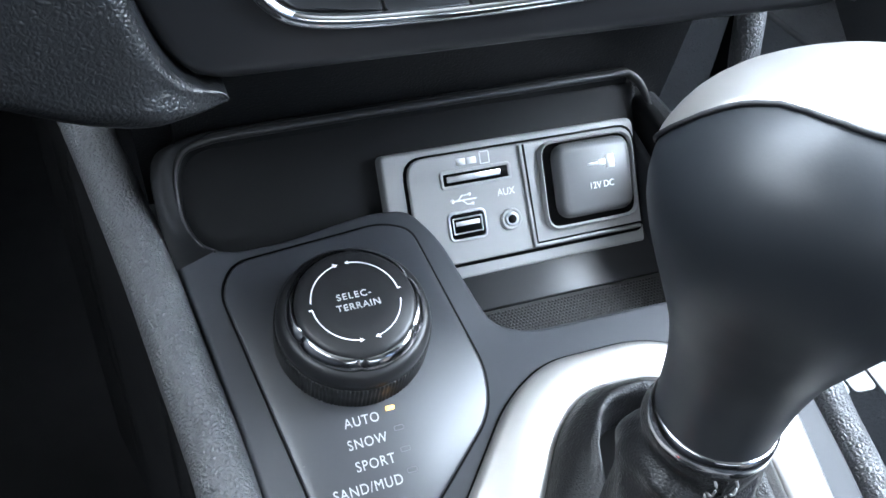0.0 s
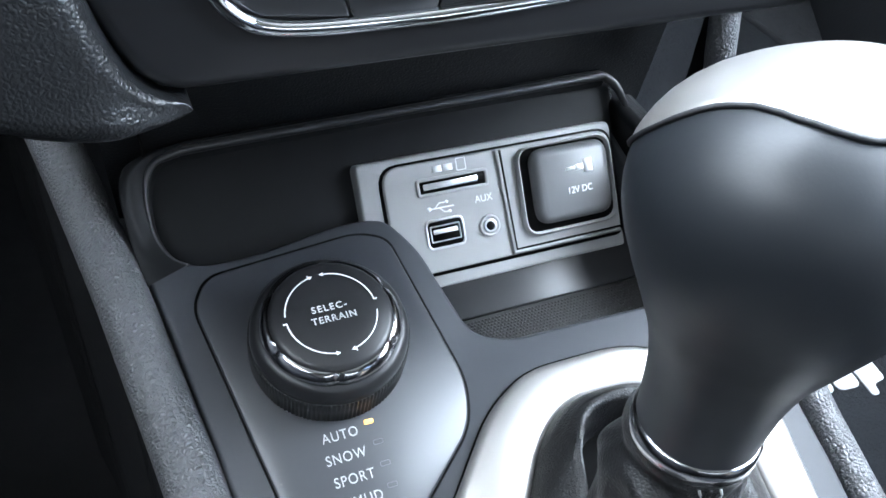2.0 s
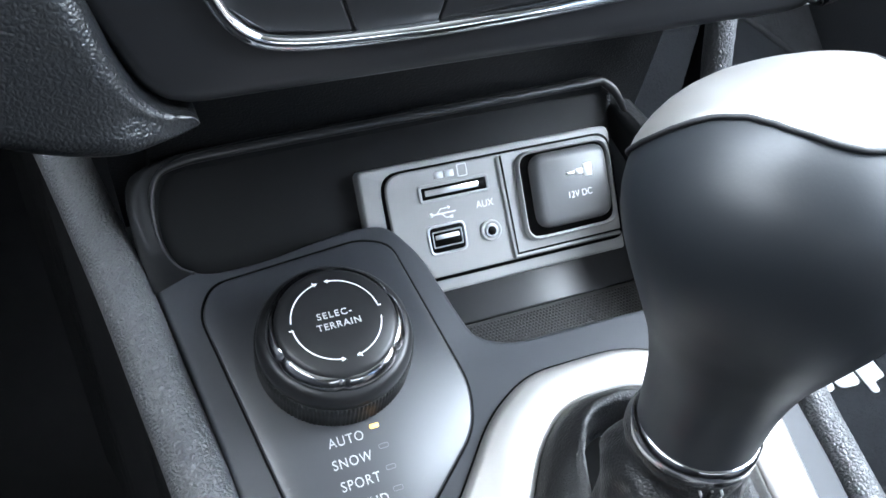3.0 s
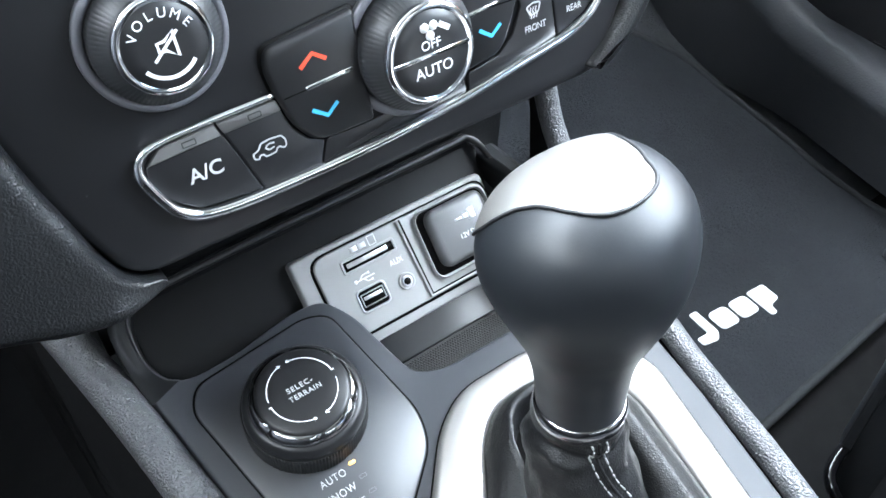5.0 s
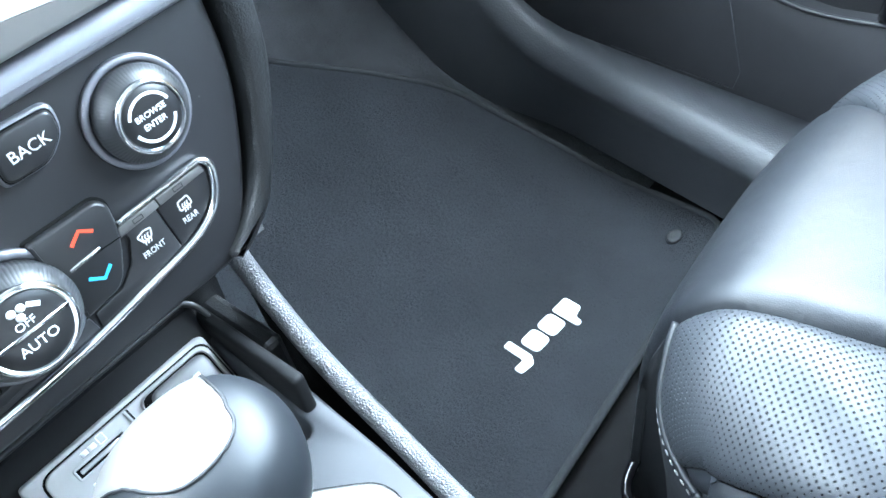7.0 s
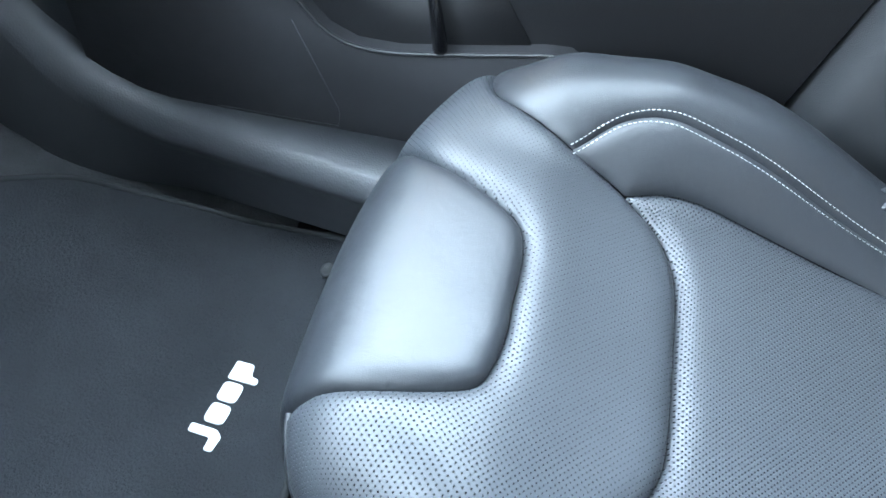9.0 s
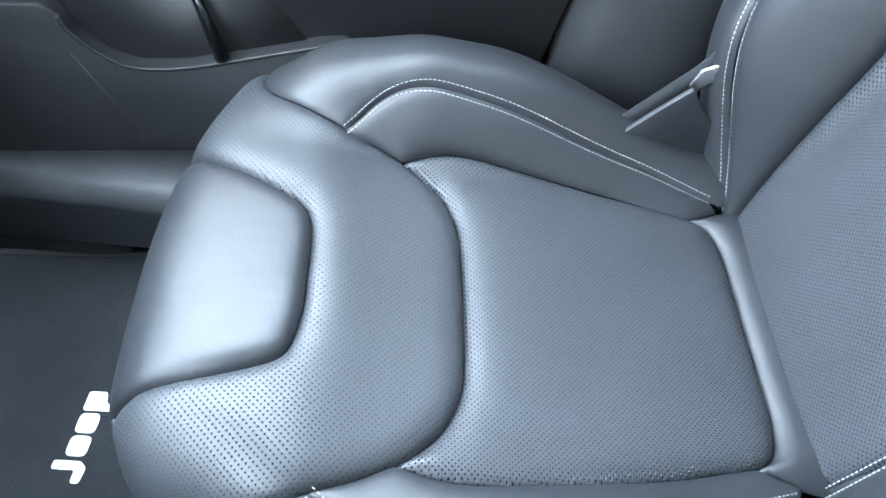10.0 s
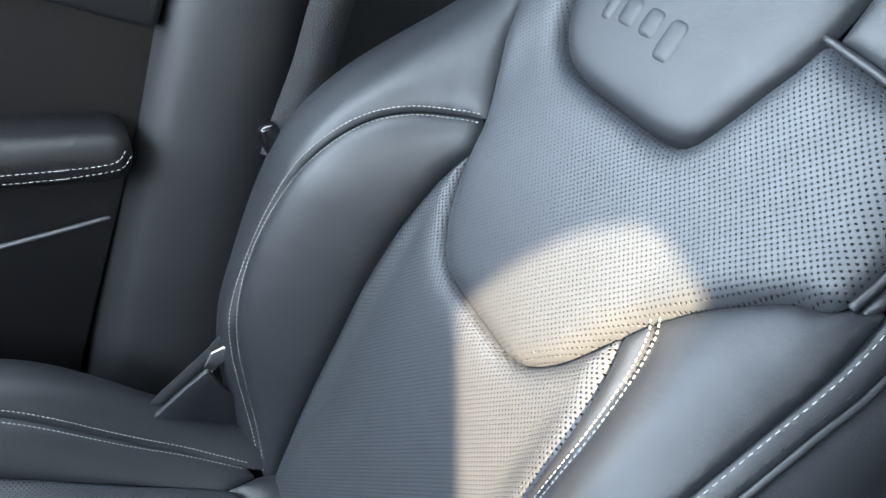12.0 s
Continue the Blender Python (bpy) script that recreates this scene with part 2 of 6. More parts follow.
def plate(outline, m, thick, bevel=0.0, hole=None):
    """A flat plate in a local plane, its top face at z = 0 of m, with a chamfered edge and maybe a hole."""
    bm = bmesh.new()

    def inset(poly, d):
        k = len(poly)
        out = []
        area = sum(poly[i][0] * poly[(i + 1) % k][1] - poly[(i + 1) % k][0] * poly[i][1] for i in range(k))
        s = 1 if area > 0 else -1
        for i in range(k):
            a, b, c = (np.array(poly[j % k], float) for j in (i - 1, i, i + 1))
            t = c - a
            t /= np.linalg.norm(t) + 1e-12
            out.append(b + s * d * np.array((-t[1], t[0])))
        return out

    rings = []
    outs = [(outline, -thick)] + ([(outline, -bevel), (inset(outline, bevel * 0.4), -bevel * 0.3), (inset(outline, bevel), 0.0)] if bevel else [(outline, 0.0)])
    for poly, z in outs:
        rings.append([bm.verts.new(m @ Vector((p[0], p[1], z))) for p in poly])
    for a, b in zip(rings, rings[1:]):
        for i in range(len(a)):
            j = (i + 1) % len(a)
            bm.faces.new((a[i], a[j], b[j], b[i]))
    if hole is None:
        bm.faces.new(rings[-1])
    else:
        hr = []
        hs = [(inset(hole, -bevel), 0.0), (inset(hole, -bevel * 0.4), -bevel * 0.3), (hole, -bevel), (hole, -thick)] if bevel else [(hole, 0.0), (hole, -thick)]
        for poly, z in hs:
            hr.append([bm.verts.new(m @ Vector((p[0], p[1], z))) for p in poly])
        for a, b in zip(hr, hr[1:]):
            for i in range(len(a)):
                j = (i + 1) % len(a)
                bm.faces.new((a[i], b[i], b[j], a[j]))
        es = [bm.edges.get((r[i], r[(i + 1) % len(r)])) for r in (rings[-1], hr[0]) for i in range(len(r))]
        bmesh.ops.triangle_fill(bm, use_beauty=True, use_dissolve=False, edges=es)
    bmesh.ops.recalc_face_normals(bm, faces=bm.faces)
    return bm


def sweep(path, radius, closed=False, seg=10, bm=None, squash=None):
    """A tube along a path; radius is a number or a function of 0..1; squash: (side, up) factors."""
    bm = bm or bmesh.new()
    P = [Vector(p) for p in path]
    k = len(P)
    rings = []
    up = Vector((0, 0, 1))
    for i in range(k):
        a, b = P[(i - 1) % k] if closed or i else P[0], P[(i + 1) % k] if closed or i < k - 1 else P[-1]
        t = (b - a).normalized()
        s = t.cross(up)
        s = s.normalized() if s.length > 1e-4 else Vector((1, 0, 0))
        w = s.cross(t)
        r = radius(i / (k - 1)) if callable(radius) else radius
        sx, sy = squash or (1, 1)
        rings.append([bm.verts.new(P[i] + s * (r * sx * math.cos(q)) + w * (r * sy * math.sin(q))) for q in (2 * math.pi * j / seg for j in range(seg))])
    for i in range(k if closed else k - 1):
        a, b = rings[i], rings[(i + 1) % k]
        for j in range(seg):
            bm.faces.new((a[j], a[(j + 1) % seg], b[(j + 1) % seg], b[j]))
    if not closed:
        bm.faces.new(rings[0][::-1])
        bm.faces.new(rings[-1])
    return bm


def lathe(profile, m, seg=48, bm=None, wave=None):
    """A turned body from (radius, height) pairs about the local z of m; wave(angle, index) scales the radius."""
    bm = bm or bmesh.new()
    rings = []
    for i, (r, z) in enumerate(profile):
        ring = []
        for j in range(seg):
            a = 2 * math.pi * j / seg
            rr = r * (wave(a, i) if wave else 1)
            ring.append(bm.verts.new(m @ Vector((rr * math.cos(a), rr * math.sin(a), z))))
        rings.append(ring)
    for a, b in zip(rings, rings[1:]):
        for j in range(seg):
            bm.faces.new((a[j], a[(j + 1) % seg], b[(j + 1) % seg], b[j]))
    bm.faces.new(rings[-1])
    bm.faces.new(rings[0][::-1])
    return bm


def ribbon(curve, m, width, height, bm=None, closed=False):
    """A raised printed line along a 2D curve in the plane of m."""
    bm = bm or bmesh.new()
    C = [np.array(p, float) for p in curve]
    k = len(C)
    rows = []
    for i in range(k):
        a, b = (C[i - 1], C[(i + 1) % k]) if closed else (C[max(0, i - 1)], C[min(k - 1, i + 1)])
        t = (b - a) / (np.linalg.norm(b - a) + 1e-12)
        n = np.array((-t[1], t[0])) * width / 2
        rows.append([bm.verts.new(m @ Vector((*(C[i] + s * n), height))) for s in (1, -1)])
    for i in range(k if closed else k - 1):
        a, b = rows[i], rows[(i + 1) % k]
        bm.faces.new((a[0], a[1], b[1], b[0]))
    return bm


def text(body, size, m, align="CENTER", bold=0.0, squeeze=1.0, spread=1.0):
    """Lettering as a thin mesh in the plane of m."""
    cu = bpy.data.curves.new("lettering", "FONT")
    cu.body, cu.size, cu.align_x, cu.align_y = body, size, align, "CENTER"
    cu.extrude, cu.offset = 0.00008, bold
    cu.space_line, cu.space_character = 0.8, spread
    ob = bpy.data.objects.new("lettering", cu)
    scene.collection.objects.link(ob)
    dg = bpy.context.evaluated_depsgraph_get()
    me = bpy.data.meshes.new_from_object(ob.evaluated_get(dg))
    bpy.data.objects.remove(ob)
    bpy.data.curves.remove(cu)
    me.transform(m @ Matrix.Diagonal((squeeze, 1, 1, 1)))
    bm = bmesh.new()
    bm.from_mesh(me)
    bpy.data.meshes.remove(me)
    return bm


def basis(o, x, y):
    """A matrix with origin o, local x and y along the given directions."""
    x = Vector(x).normalized()
    z = x.cross(Vector(y)).normalized()
    y = z.cross(x)
    return Matrix(((x.x, y.x, z.x, o[0]), (x.y, y.y, z.y, o[1]), (x.z, y.z, z.z, o[2]), (0, 0, 0, 1)))


def smooth(a, b, x):
    t = min(1.0, max(0.0, (x - a) / (b - a)))
    return t * t * (3 - 2 * t)


# ---------------------------------------------------------------- planes of the place
SL = 0.2094
KY = math.sqrt(1 + SL * SL)


CON = basis((0, 0, 0.281), (1, 0, 0), (0, 1, SL))       # console top
MED = basis((0, 0.143, 0.281), (1, 0, 0), (0, 0.614, 0.789))   # socket panel
HVA = basis((0, 0.1072, 0.45), (1, 0, 0), (0, 0.1425, 1))      # centre stack face


def con(pts):
    return [(x, y * KY) for x, y in pts]


def hv(pts):
    return [(x, (z - 0.45) * 1.0101) for x, z in pts]


def up(m, d):
    return m @ Matrix.Translation((0, 0, d))


# ---------------------------------------------------------------- shell of the car
solo("floor", boxes((-0.95, -1.6, -0.08), (0.95, 0.95, -0.022)), SKIRT, "carpeted car floor, blackened for deep shade", "floor", "structure")
bm = bmesh.new()
rows = [(0.20, -0.025), (0.30, 0.010), (0.40, 0.040), (0.50, 0.080), (0.60, 0.140), (0.70, 0.24), (0.80, 0.40), (0.80, -0.08), (0.20, -0.08)]
a = [bm.verts.new((0.10, y, z)) for y, z in rows]
b = [bm.verts.new((0.80, y, z)) for y, z in rows]
for i in range(len(rows)):
    j = (i + 1) % len(rows)
    bm.faces.new((a[i], b[i], b[j], a[j]))
bm.faces.new(a[::-1])
bm.faces.new(b)
solo("toe_board", bm, CARPET, "carpeted toe board of the footwell, paler for its light", "floor", "structure", smooth=False)
solo("firewall", boxes((-1.15, 0.82, -0.08), (1.15, 0.90, 0.86)), CARPET, "dark front bulkhead under the dashboard", "wall", "structure")
solo("ceiling", boxes((-0.86, -1.6, 1.34), (0.86, 0.40, 1.38)), HEADLINER, "grey cloth headliner of the car roof", "ceiling", "structure")
solo("wall_rear", boxes((-0.95, -1.66, -0.08), (0.95, -1.6, 1.38)), CARPET, "dark rear end of the cabin", "wall", "structure")
# unseen driver's side, added as a mask: its opening shapes the sun patch
bm = bmesh.new()
PLACE = SIDE
box(bm, (-0.86, -1.6, -0.30), (-0.80, 1.10, 0.84))
box(bm, (-0.80, -1.60, 0.84), (-0.796, 0.020, 1.45))
box(bm, (-0.80, 0.290, 0.84), (-0.796, 1.10, 1.45))
top = [(0.020, 1.160), (0.057, 1.160), (0.062, 1.174), (0.088, 1.206), (0.111, 1.219), (0.141, 1.216), (0.165, 1.209), (0.188, 1.196), (0.212, 1.180), (0.236, 1.158), (0.253, 1.139), (0.290, 1.139), (0.290, 1.45), (0.020, 1.45)]
low = [(0.020, 0.84), (0.196, 0.84), (0.180, 0.875), (0.160, 0.920), (0.152, 0.975), (0.124, 1.055), (0.087, 1.107), (0.067, 1.146), (0.057, 1.160), (0.020, 1.160)]
ahead = [(0.203, 0.84), (0.290, 0.84), (0.290, 1.139), (0.253, 1.139), (0.230, 1.068), (0.209, 0.993), (0.202, 0.950), (0.203, 0.900)]
for shape in (top, low, ahead):
    a = [bm.verts.new((-0.80, y, z)) for y, z in shape]
    b = [bm.verts.new((-0.796, y, z)) for y, z in shape]
    for i in range(len(shape)):
        bm.faces.new((a[i], a[(i + 1) % len(shape)], b[(i + 1) % len(shape)], b[i]))
    bm.faces.new(a)
    bm.faces.new(b[::-1])
solo("wall_left_sun_mask", bm, DOOR, "added unseen wall of the driver's side, cut out to shape the sun patch", "wall", "structure")
PLACE = Matrix.Identity(4)

# windshield pillars
for name, x in (("pillar_front_left", -1), ("pillar_front_right", 1)):
    bm = sweep([(x * 0.74, 0.86, 0.82), (x * 0.70, 0.52, 1.06), (x * 0.66, 0.20, 1.24)], 0.045, seg=8)
    solo(name, bm, HEADLINER, "grey windshield pillar trim", "pillar", "structure")
solo("dash_top", boxes((-0.80, 0.30, 0.70), (0.80, 0.84, 0.78), 0.03), DASH, "black grained vinyl top of the dashboard", "dashboard", "structure")
solo("dash_driver", boxes((-0.80, 0.24, 0.36), (-0.15, 0.80, 0.71), 0.04, seg=4), DASH, "black lower driver side of the dashboard", "dashboard", "structure")
solo("dash_passenger", boxes((0.16, 0.40, 0.52), (0.80, 0.80, 0.71), 0.04, seg=4), DASH, "black grained vinyl passenger side of the dashboard", "dashboard", "structure")

# ---------------------------------------------------------------- centre stack
stack = thing("center_stack", "black dashboard centre stack with climate and audio controls", "dashboard", (0, 0.11, 0.45))
face = rounded(hv([(-0.106, 0.416), (0.098, 0.416), (0.108, 0.430), (0.121, 0.454), (0.135, 0.49), (0.140, 0.60), (-0.132, 0.60), (-0.128, 0.49), (-0.118, 0.445)]), [0.012, 0.02, 0.02, 0.03, 0.03, 0.01, 0.01, 0.03, 0.03])
part("face_panel", plate(face, HVA, 0.16, 0.004), BLACK, stack)
left = rounded([(-0.121, 0.30), (-0.121, 0.11), (-0.1240, 0.055), (-0.1250, 0.036), (-0.1207, 0.0127), (-0.1160, -0.0040), (-0.1128, -0.0185), (-0.1088, -0.0282), (-0.1040, -0.0335), (-0.0975, -0.0362), (-0.0960, -0.0385), (-0.1020, -0.0402), (-0.1180, -0.0410), (-0.1310, -0.0380), (-0.150, -0.030), (-0.190, -0.020), (-0.205, 0.02), (-0.210, 0.11), (-0.210, 0.30)], [0.02, 0.03, 0.02, 0.02, 0.02, 0.012, 0.012, 0.012, 0.012, 0.003, 0.002, 0.010, 0.012, 0.016, 0.02, 0.02, 0.03, 0.03, 0.02], 5)


def soft_pad(outline, top, bevel, tip):
    """A padded panel on the stack's plane whose height and rounding run out towards the tip."""
    bm = bmesh.new()
    k = len(outline)
    rings = []
    for f, d in ((0, -0.10), (0, 0.0), (0.10, 0.45), (0.35, 0.80), (0.70, 0.96), (1.1, 1.0)):
        ring = []
        for i in range(k):
            a, b, c = (np.array(outline[j % k], float) for j in (i - 1, i, i + 1))
            t = (c - a) / (np.linalg.norm(c - a) + 1e-12)
            w = smooth(0.0, 1.0, (tip - b[0]) / 0.020) * 0.96 + 0.04
            p = b - f * bevel * w * np.array((-t[1], t[0]))
            z = d if d < 0 else (top - bevel) * w + bevel * w * d
            ring.append(bm.verts.new(HVA @ Vector((p[0], p[1], z))))
        rings.append(ring)
    for a, b in zip(rings, rings[1:]):
        for i in range(k):
            bm.faces.new((a[i], a[(i + 1) % k], b[(i + 1) % k], b[i]))
    es = [bm.edges.get((rings[-1][i], rings[-1][(i + 1) % k])) for i in range(k)]
    bmesh.ops.triangle_fill(bm, use_beauty=True, use_dissolve=False, edges=es)
    bmesh.ops.recalc_face_normals(bm, faces=bm.faces)
    return bm


part("padded_surround", soft_pad(left, 0.010, 0.0065, -0.0965), DASH, stack, "black grained vinyl pad beside the controls")
right = rounded([(0.150, 0.30), (0.1425, 0.11), (0.1385, 0.050), (0.1300, 0.020), (0.1174, -0.0067), (0.102, -0.0215), (0.090, -0.029), (0.100, -0.0320), (0.121, -0.018), (0.1380, 0.010), (0.1515, 0.0435), (0.160, 0.11), (0.165, 0.30)], 0.010, 4)
part("padded_surround", plate(right, up(HVA, 0.006), 0.20, 0.0035), DASH, stack, "black grained vinyl pad beside the controls")
# the grained apron that runs back under the stack to the tray
bm = bmesh.new()
prof = [(0.109, 0.4150), (0.140, 0.407), (0.168, 0.394), (0.182, 0.380), (0.1895, 0.362), (0.1925, 0.338), (0.198, 0.300), (0.240, 0.300), (0.240, 0.42), (0.12, 0.43)]
a = [bm.verts.new((-0.124, y, z)) for y, z in prof]
b = [bm.verts.new((0.116, y, z)) for y, z in prof]
for i in range(len(prof)):
    bm.faces.new((a[i], b[i], b[(i + 1) % len(prof)], a[(i + 1) % len(prof)]))
box(bm, (0.0990, 0.135, 0.18), (0.1130, 0.24, 0.322), 0.004)
apron = part("apron", bm, DASH, stack, "black grained vinyl apron", smooth=False)
part("joint", boxes((-0.1105, 0.1850, 0.330), (-0.1095, 0.1935, 0.372), 0.0002), HOLE, apron, "dark vertical joint")
# satin bands above the switches
part("trim_band", plate(rounded([(-0.13, 0.0755), (0.134, 0.0770), (0.136, 0.0880), (-0.13, 0.0865)], 0.002), up(HVA, 0.007), 0.009, 0.002), BAND, stack, "dark satin trim band")
part("silver_band", plate(rounded([(-0.13, 0.0890), (0.136, 0.0905), (0.138, 0.128), (-0.13, 0.126)], 0.003), up(HVA, 0.011), 0.013, 0.003), SILVER, stack, "brushed silver trim band")

# chrome clasp round the lower switch row
ch = spline([(-0.0433, 0.0116), (-0.0593, 0.0115), (-0.0770, 0.0114), (-0.0858, 0.0104), (-0.0903, 0.0083), (-0.0920, 0.0050), (-0.0917, 0.0000), (-0.0879, -0.0096), (-0.0845, -0.0145), (-0.0787, -0.0184), (-0.068, -0.0203), (-0.0507, -0.0210), (-0.030, -0.0210), (0.0, -0.0200), (0.030, -0.0178), (0.057, -0.0142), (0.080, -0.0108), (0.0925, -0.0060), (0.0995, 0.0010), (0.1032, 0.0105), (0.1033, 0.0150), (0.1005, 0.0178), (0.0960, 0.0181), (0.0757, 0.0176), (0.0590, 0.0168)], 5)
part("chrome_clasp", sweep([up(HVA, 0.002) @ Vector((*p, 0)) for p in ch], lambda t: 0.0012 + 0.0009 * smooth(0.16, 0.26, t) * (1 - smooth(0.80, 0.90, t)), seg=8), CHROME, stack, "bright chrome trim strip")


def key(outline, d=0.0016, r=0.0012):
    return part("button", plate(rounded(outline, r, 4), up(HVA, d), d + 0.001, 0.0004), BUTTON, stack, "black push button with a grey upper edge")


def strip(k, outline, x):
    """Grey upper edge of a button with its small unlit lamp."""
    e = part("button_strip", plate(rounded(outline, 0.0006), up(HVA, 0.0024), 0.001, 0.0003), STRIP, k, "satin grey upper edge")
    y = sum(p[1] for p in outline) / len(outline)
    part("lamp", ribbon(rounded([(x - 0.0022, y - 0.0009), (x + 0.0022, y - 0.0009), (x + 0.0022, y + 0.0009), (x - 0.0022, y + 0.0009)], 0.0003), HVA, 0.0004, 0.0026, closed=True), BUTTON, e)


def printed(bm, parent, label):
    part("symbol", bm, PRINT, parent, label)


k = key([(-0.0897, 0.0040), (-0.0905, 0.0000), (-0.0868, -0.0090), (-0.0780, -0.0165), (-0.0560, -0.0192), (-0.0650, 0.0098), (-0.0840, 0.0092)])
strip(k, [(-0.0890, 0.0046), (-0.0642, 0.0053), (-0.0656, 0.0096), (-0.0840, 0.0090)], -0.0748)
part("lettering", text("A/C", 0.0072, up(HVA, 0.0017) @ Matrix.Translation((-0.0724, -0.0048, 0)), bold=0.0001), PRINT, k, "white lettering")
k = key([(-0.0552, -0.0193), (-0.0330, -0.0195), (-0.0300, -0.0108), (-0.0360, -0.0080), (-0.0405, -0.0020), (-0.0438, 0.0094), (-0.0642, 0.0097)])
strip(k, [(-0.0632, 0.0054), (-0.0425, 0.0056), (-0.0436, 0.0096), (-0.0646, 0.0096)], -0.0519)
car = [(-0.0560, -0.0075), (-0.0545, -0.0082), (-0.0538, -0.0070), (-0.0526, -0.0070), (-0.0518, -0.0082), (-0.0482, -0.0080), (-0.0472, -0.0066), (-0.0462, -0.0066), (-0.0452, -0.0076), (-0.0440, -0.0072), (-0.0438, -0.0050), (-0.0450, -0.0030), (-0.0490, -0.0026), (-0.0525, -0.0030), (-0.0540, -0.0050), (-0.0560, -0.0056)]
bm = ribbon(rounded(car, 0.0004, 3), HVA, 0.0006, 0.0018, closed=True)
ribbon(spline([(-0.0482, -0.0058), (-0.0500, -0.0062), (-0.0512, -0.0052), (-0.0500, -0.0042), (-0.0478, -0.0044)], 4), HVA, 0.0006, 0.0018, bm)
printed(bm, k, "white recirculation symbol")
k = key([(0.0320, -0.0160), (0.0560, -0.0128), (0.0760, -0.0096), (0.0745, 0.0160), (0.0578, 0.0150), (0.0600, 0.0080), (0.0550, -0.0020), (0.0470, -0.0078), (0.0330, -0.0092)])
strip(k, [(0.0568, 0.0108), (0.0765, 0.0118), (0.0762, 0.0158), (0.0582, 0.0150)], 0.0665)
part("lettering", text("FRONT", 0.0038, up(HVA, 0.0017) @ Matrix.Translation((0.0660, -0.0024, 0)), squeeze=0.85), PRINT, k, "white lettering")
bm = ribbon(rounded([(0.0622, 0.0062), (0.0655, 0.0074), (0.0690, 0.0068), (0.0678, 0.0034), (0.0640, 0.0026)], 0.0008), HVA, 0.0007, 0.0018, closed=True)
for i in range(3):
    ribbon(spline([(0.0640 + i * 0.0013, 0.0014), (0.0645 + i * 0.0013, 0.0028), (0.0638 + i * 0.0013, 0.0042), (0.0644 + i * 0.0013, 0.0058)], 4), HVA, 0.0006, 0.0018, bm)
printed(bm, k, "white windscreen symbol")
k = key([(0.0766, -0.0094), (0.0795, -0.0088), (0.0912, -0.0042), (0.0980, 0.0020), (0.1016, 0.0120), (0.1000, 0.0165), (0.0751, 0.0160)])
strip(k, [(0.0771, 0.0118), (0.1006, 0.0128), (0.0996, 0.0163), (0.0768, 0.0158)], 0.0868)
part("lettering", text("REAR", 0.0038, up(HVA, 0.0017) @ Matrix.Translation((0.0858, -0.0008, 0)), squeeze=0.85), PRINT, k, "white lettering")
bm = ribbon(rounded([(0.0832, 0.0040), (0.0892, 0.0044), (0.0888, 0.0086), (0.0836, 0.0082)], 0.0010), HVA, 0.0007, 0.0018, closed=True)
for i in range(3):
    ribbon(spline([(0.0850 + i * 0.0012, 0.0026), (0.0855 + i * 0.0012, 0.0040), (0.0848 + i * 0.0012, 0.0054), (0.0854 + i * 0.0012, 0.0066)], 4), HVA, 0.0006, 0.0018, bm)
printed(bm, k, "white rear window symbol")
# filler under the large knob
part("filler", plate(rounded([(-0.0325, -0.0195), (0.0312, -0.0162), (0.0300, -0.0090), (-0.0100, -0.0116), (-0.0290, -0.0112)], 0.001), up(HVA, 0.0014), 0.003, 0.0004), BUTTON, stack)


def rocker(outline, radii, cx, red, blue, d0, d1, dv, thin):
    """A two-way switch with arrows and a chrome mark across its middle."""
    o = rounded(outline, radii)
    g = part("recess", plate([(x + (x - cx) * 0.05, y + (y - 0.010) * 0.05) for x, y in o], up(HVA, 0.0010), 0.002), HOLE, stack, "dark joint round a switch")
    r = part("rocker_switch", plate(o, up(HVA, 0.0040), 0.006, 0.0016), BUTTON, stack, "black rocker switch with red and blue arrows")
    for name, (ax, ay), sg, m_ in (("red arrow up", red, 1, PRINT_RED), ("blue arrow down", blue, -1, PRINT_BLUE)):
        part("arrow", ribbon([(ax - 0.0052, ay - sg * 0.0043), (ax, ay - sg * 0.0006), (ax + 0.0046, ay - sg * 0.0040)], HVA, 0.0015, 0.0043), m_, r, name)
    part("divider", plate(rounded([(d0, dv - 0.0006), (d1, dv - 0.0006 + 0.0008), (d1, dv + 0.0006 + 0.0008), (d0, dv + 0.0006)], 0.0003), up(HVA, 0.0046), 0.003), CHROME, r, "chrome divider")
    part("joint", ribbon([(thin, dv - 0.0006), ((d0 + d1) / 2, dv)], HVA, 0.0005, 0.0042), HOLE, r, "dark joint")


rocker([(-0.0100, -0.0108), (-0.0297, -0.0104), (-0.0350, -0.0080), (-0.0400, -0.0011), (-0.0436, 0.0115), (-0.0450, 0.0205), (-0.0430, 0.0272), (-0.0100, 0.0302)], [0.002, 0.004, 0.004, 0.004, 0.008, 0.004, 0.006, 0.002], -0.028, (-0.0281, 0.0217), (-0.0276, -0.0021), -0.0330, -0.0150, 0.0102, -0.0412)
rocker([(0.0290, -0.0082), (0.0455, -0.0062), (0.0500, -0.0025), (0.0560, 0.0090), (0.0585, 0.0165), (0.0598, 0.0265), (0.0560, 0.0306), (0.0270, 0.0310)], [0.002, 0.004, 0.004, 0.006, 0.006, 0.004, 0.005, 0.002], 0.044, (0.0450, 0.0254), (0.0432, 0.0018), 0.0345, 0.0480, 0.0132, 0.0570)


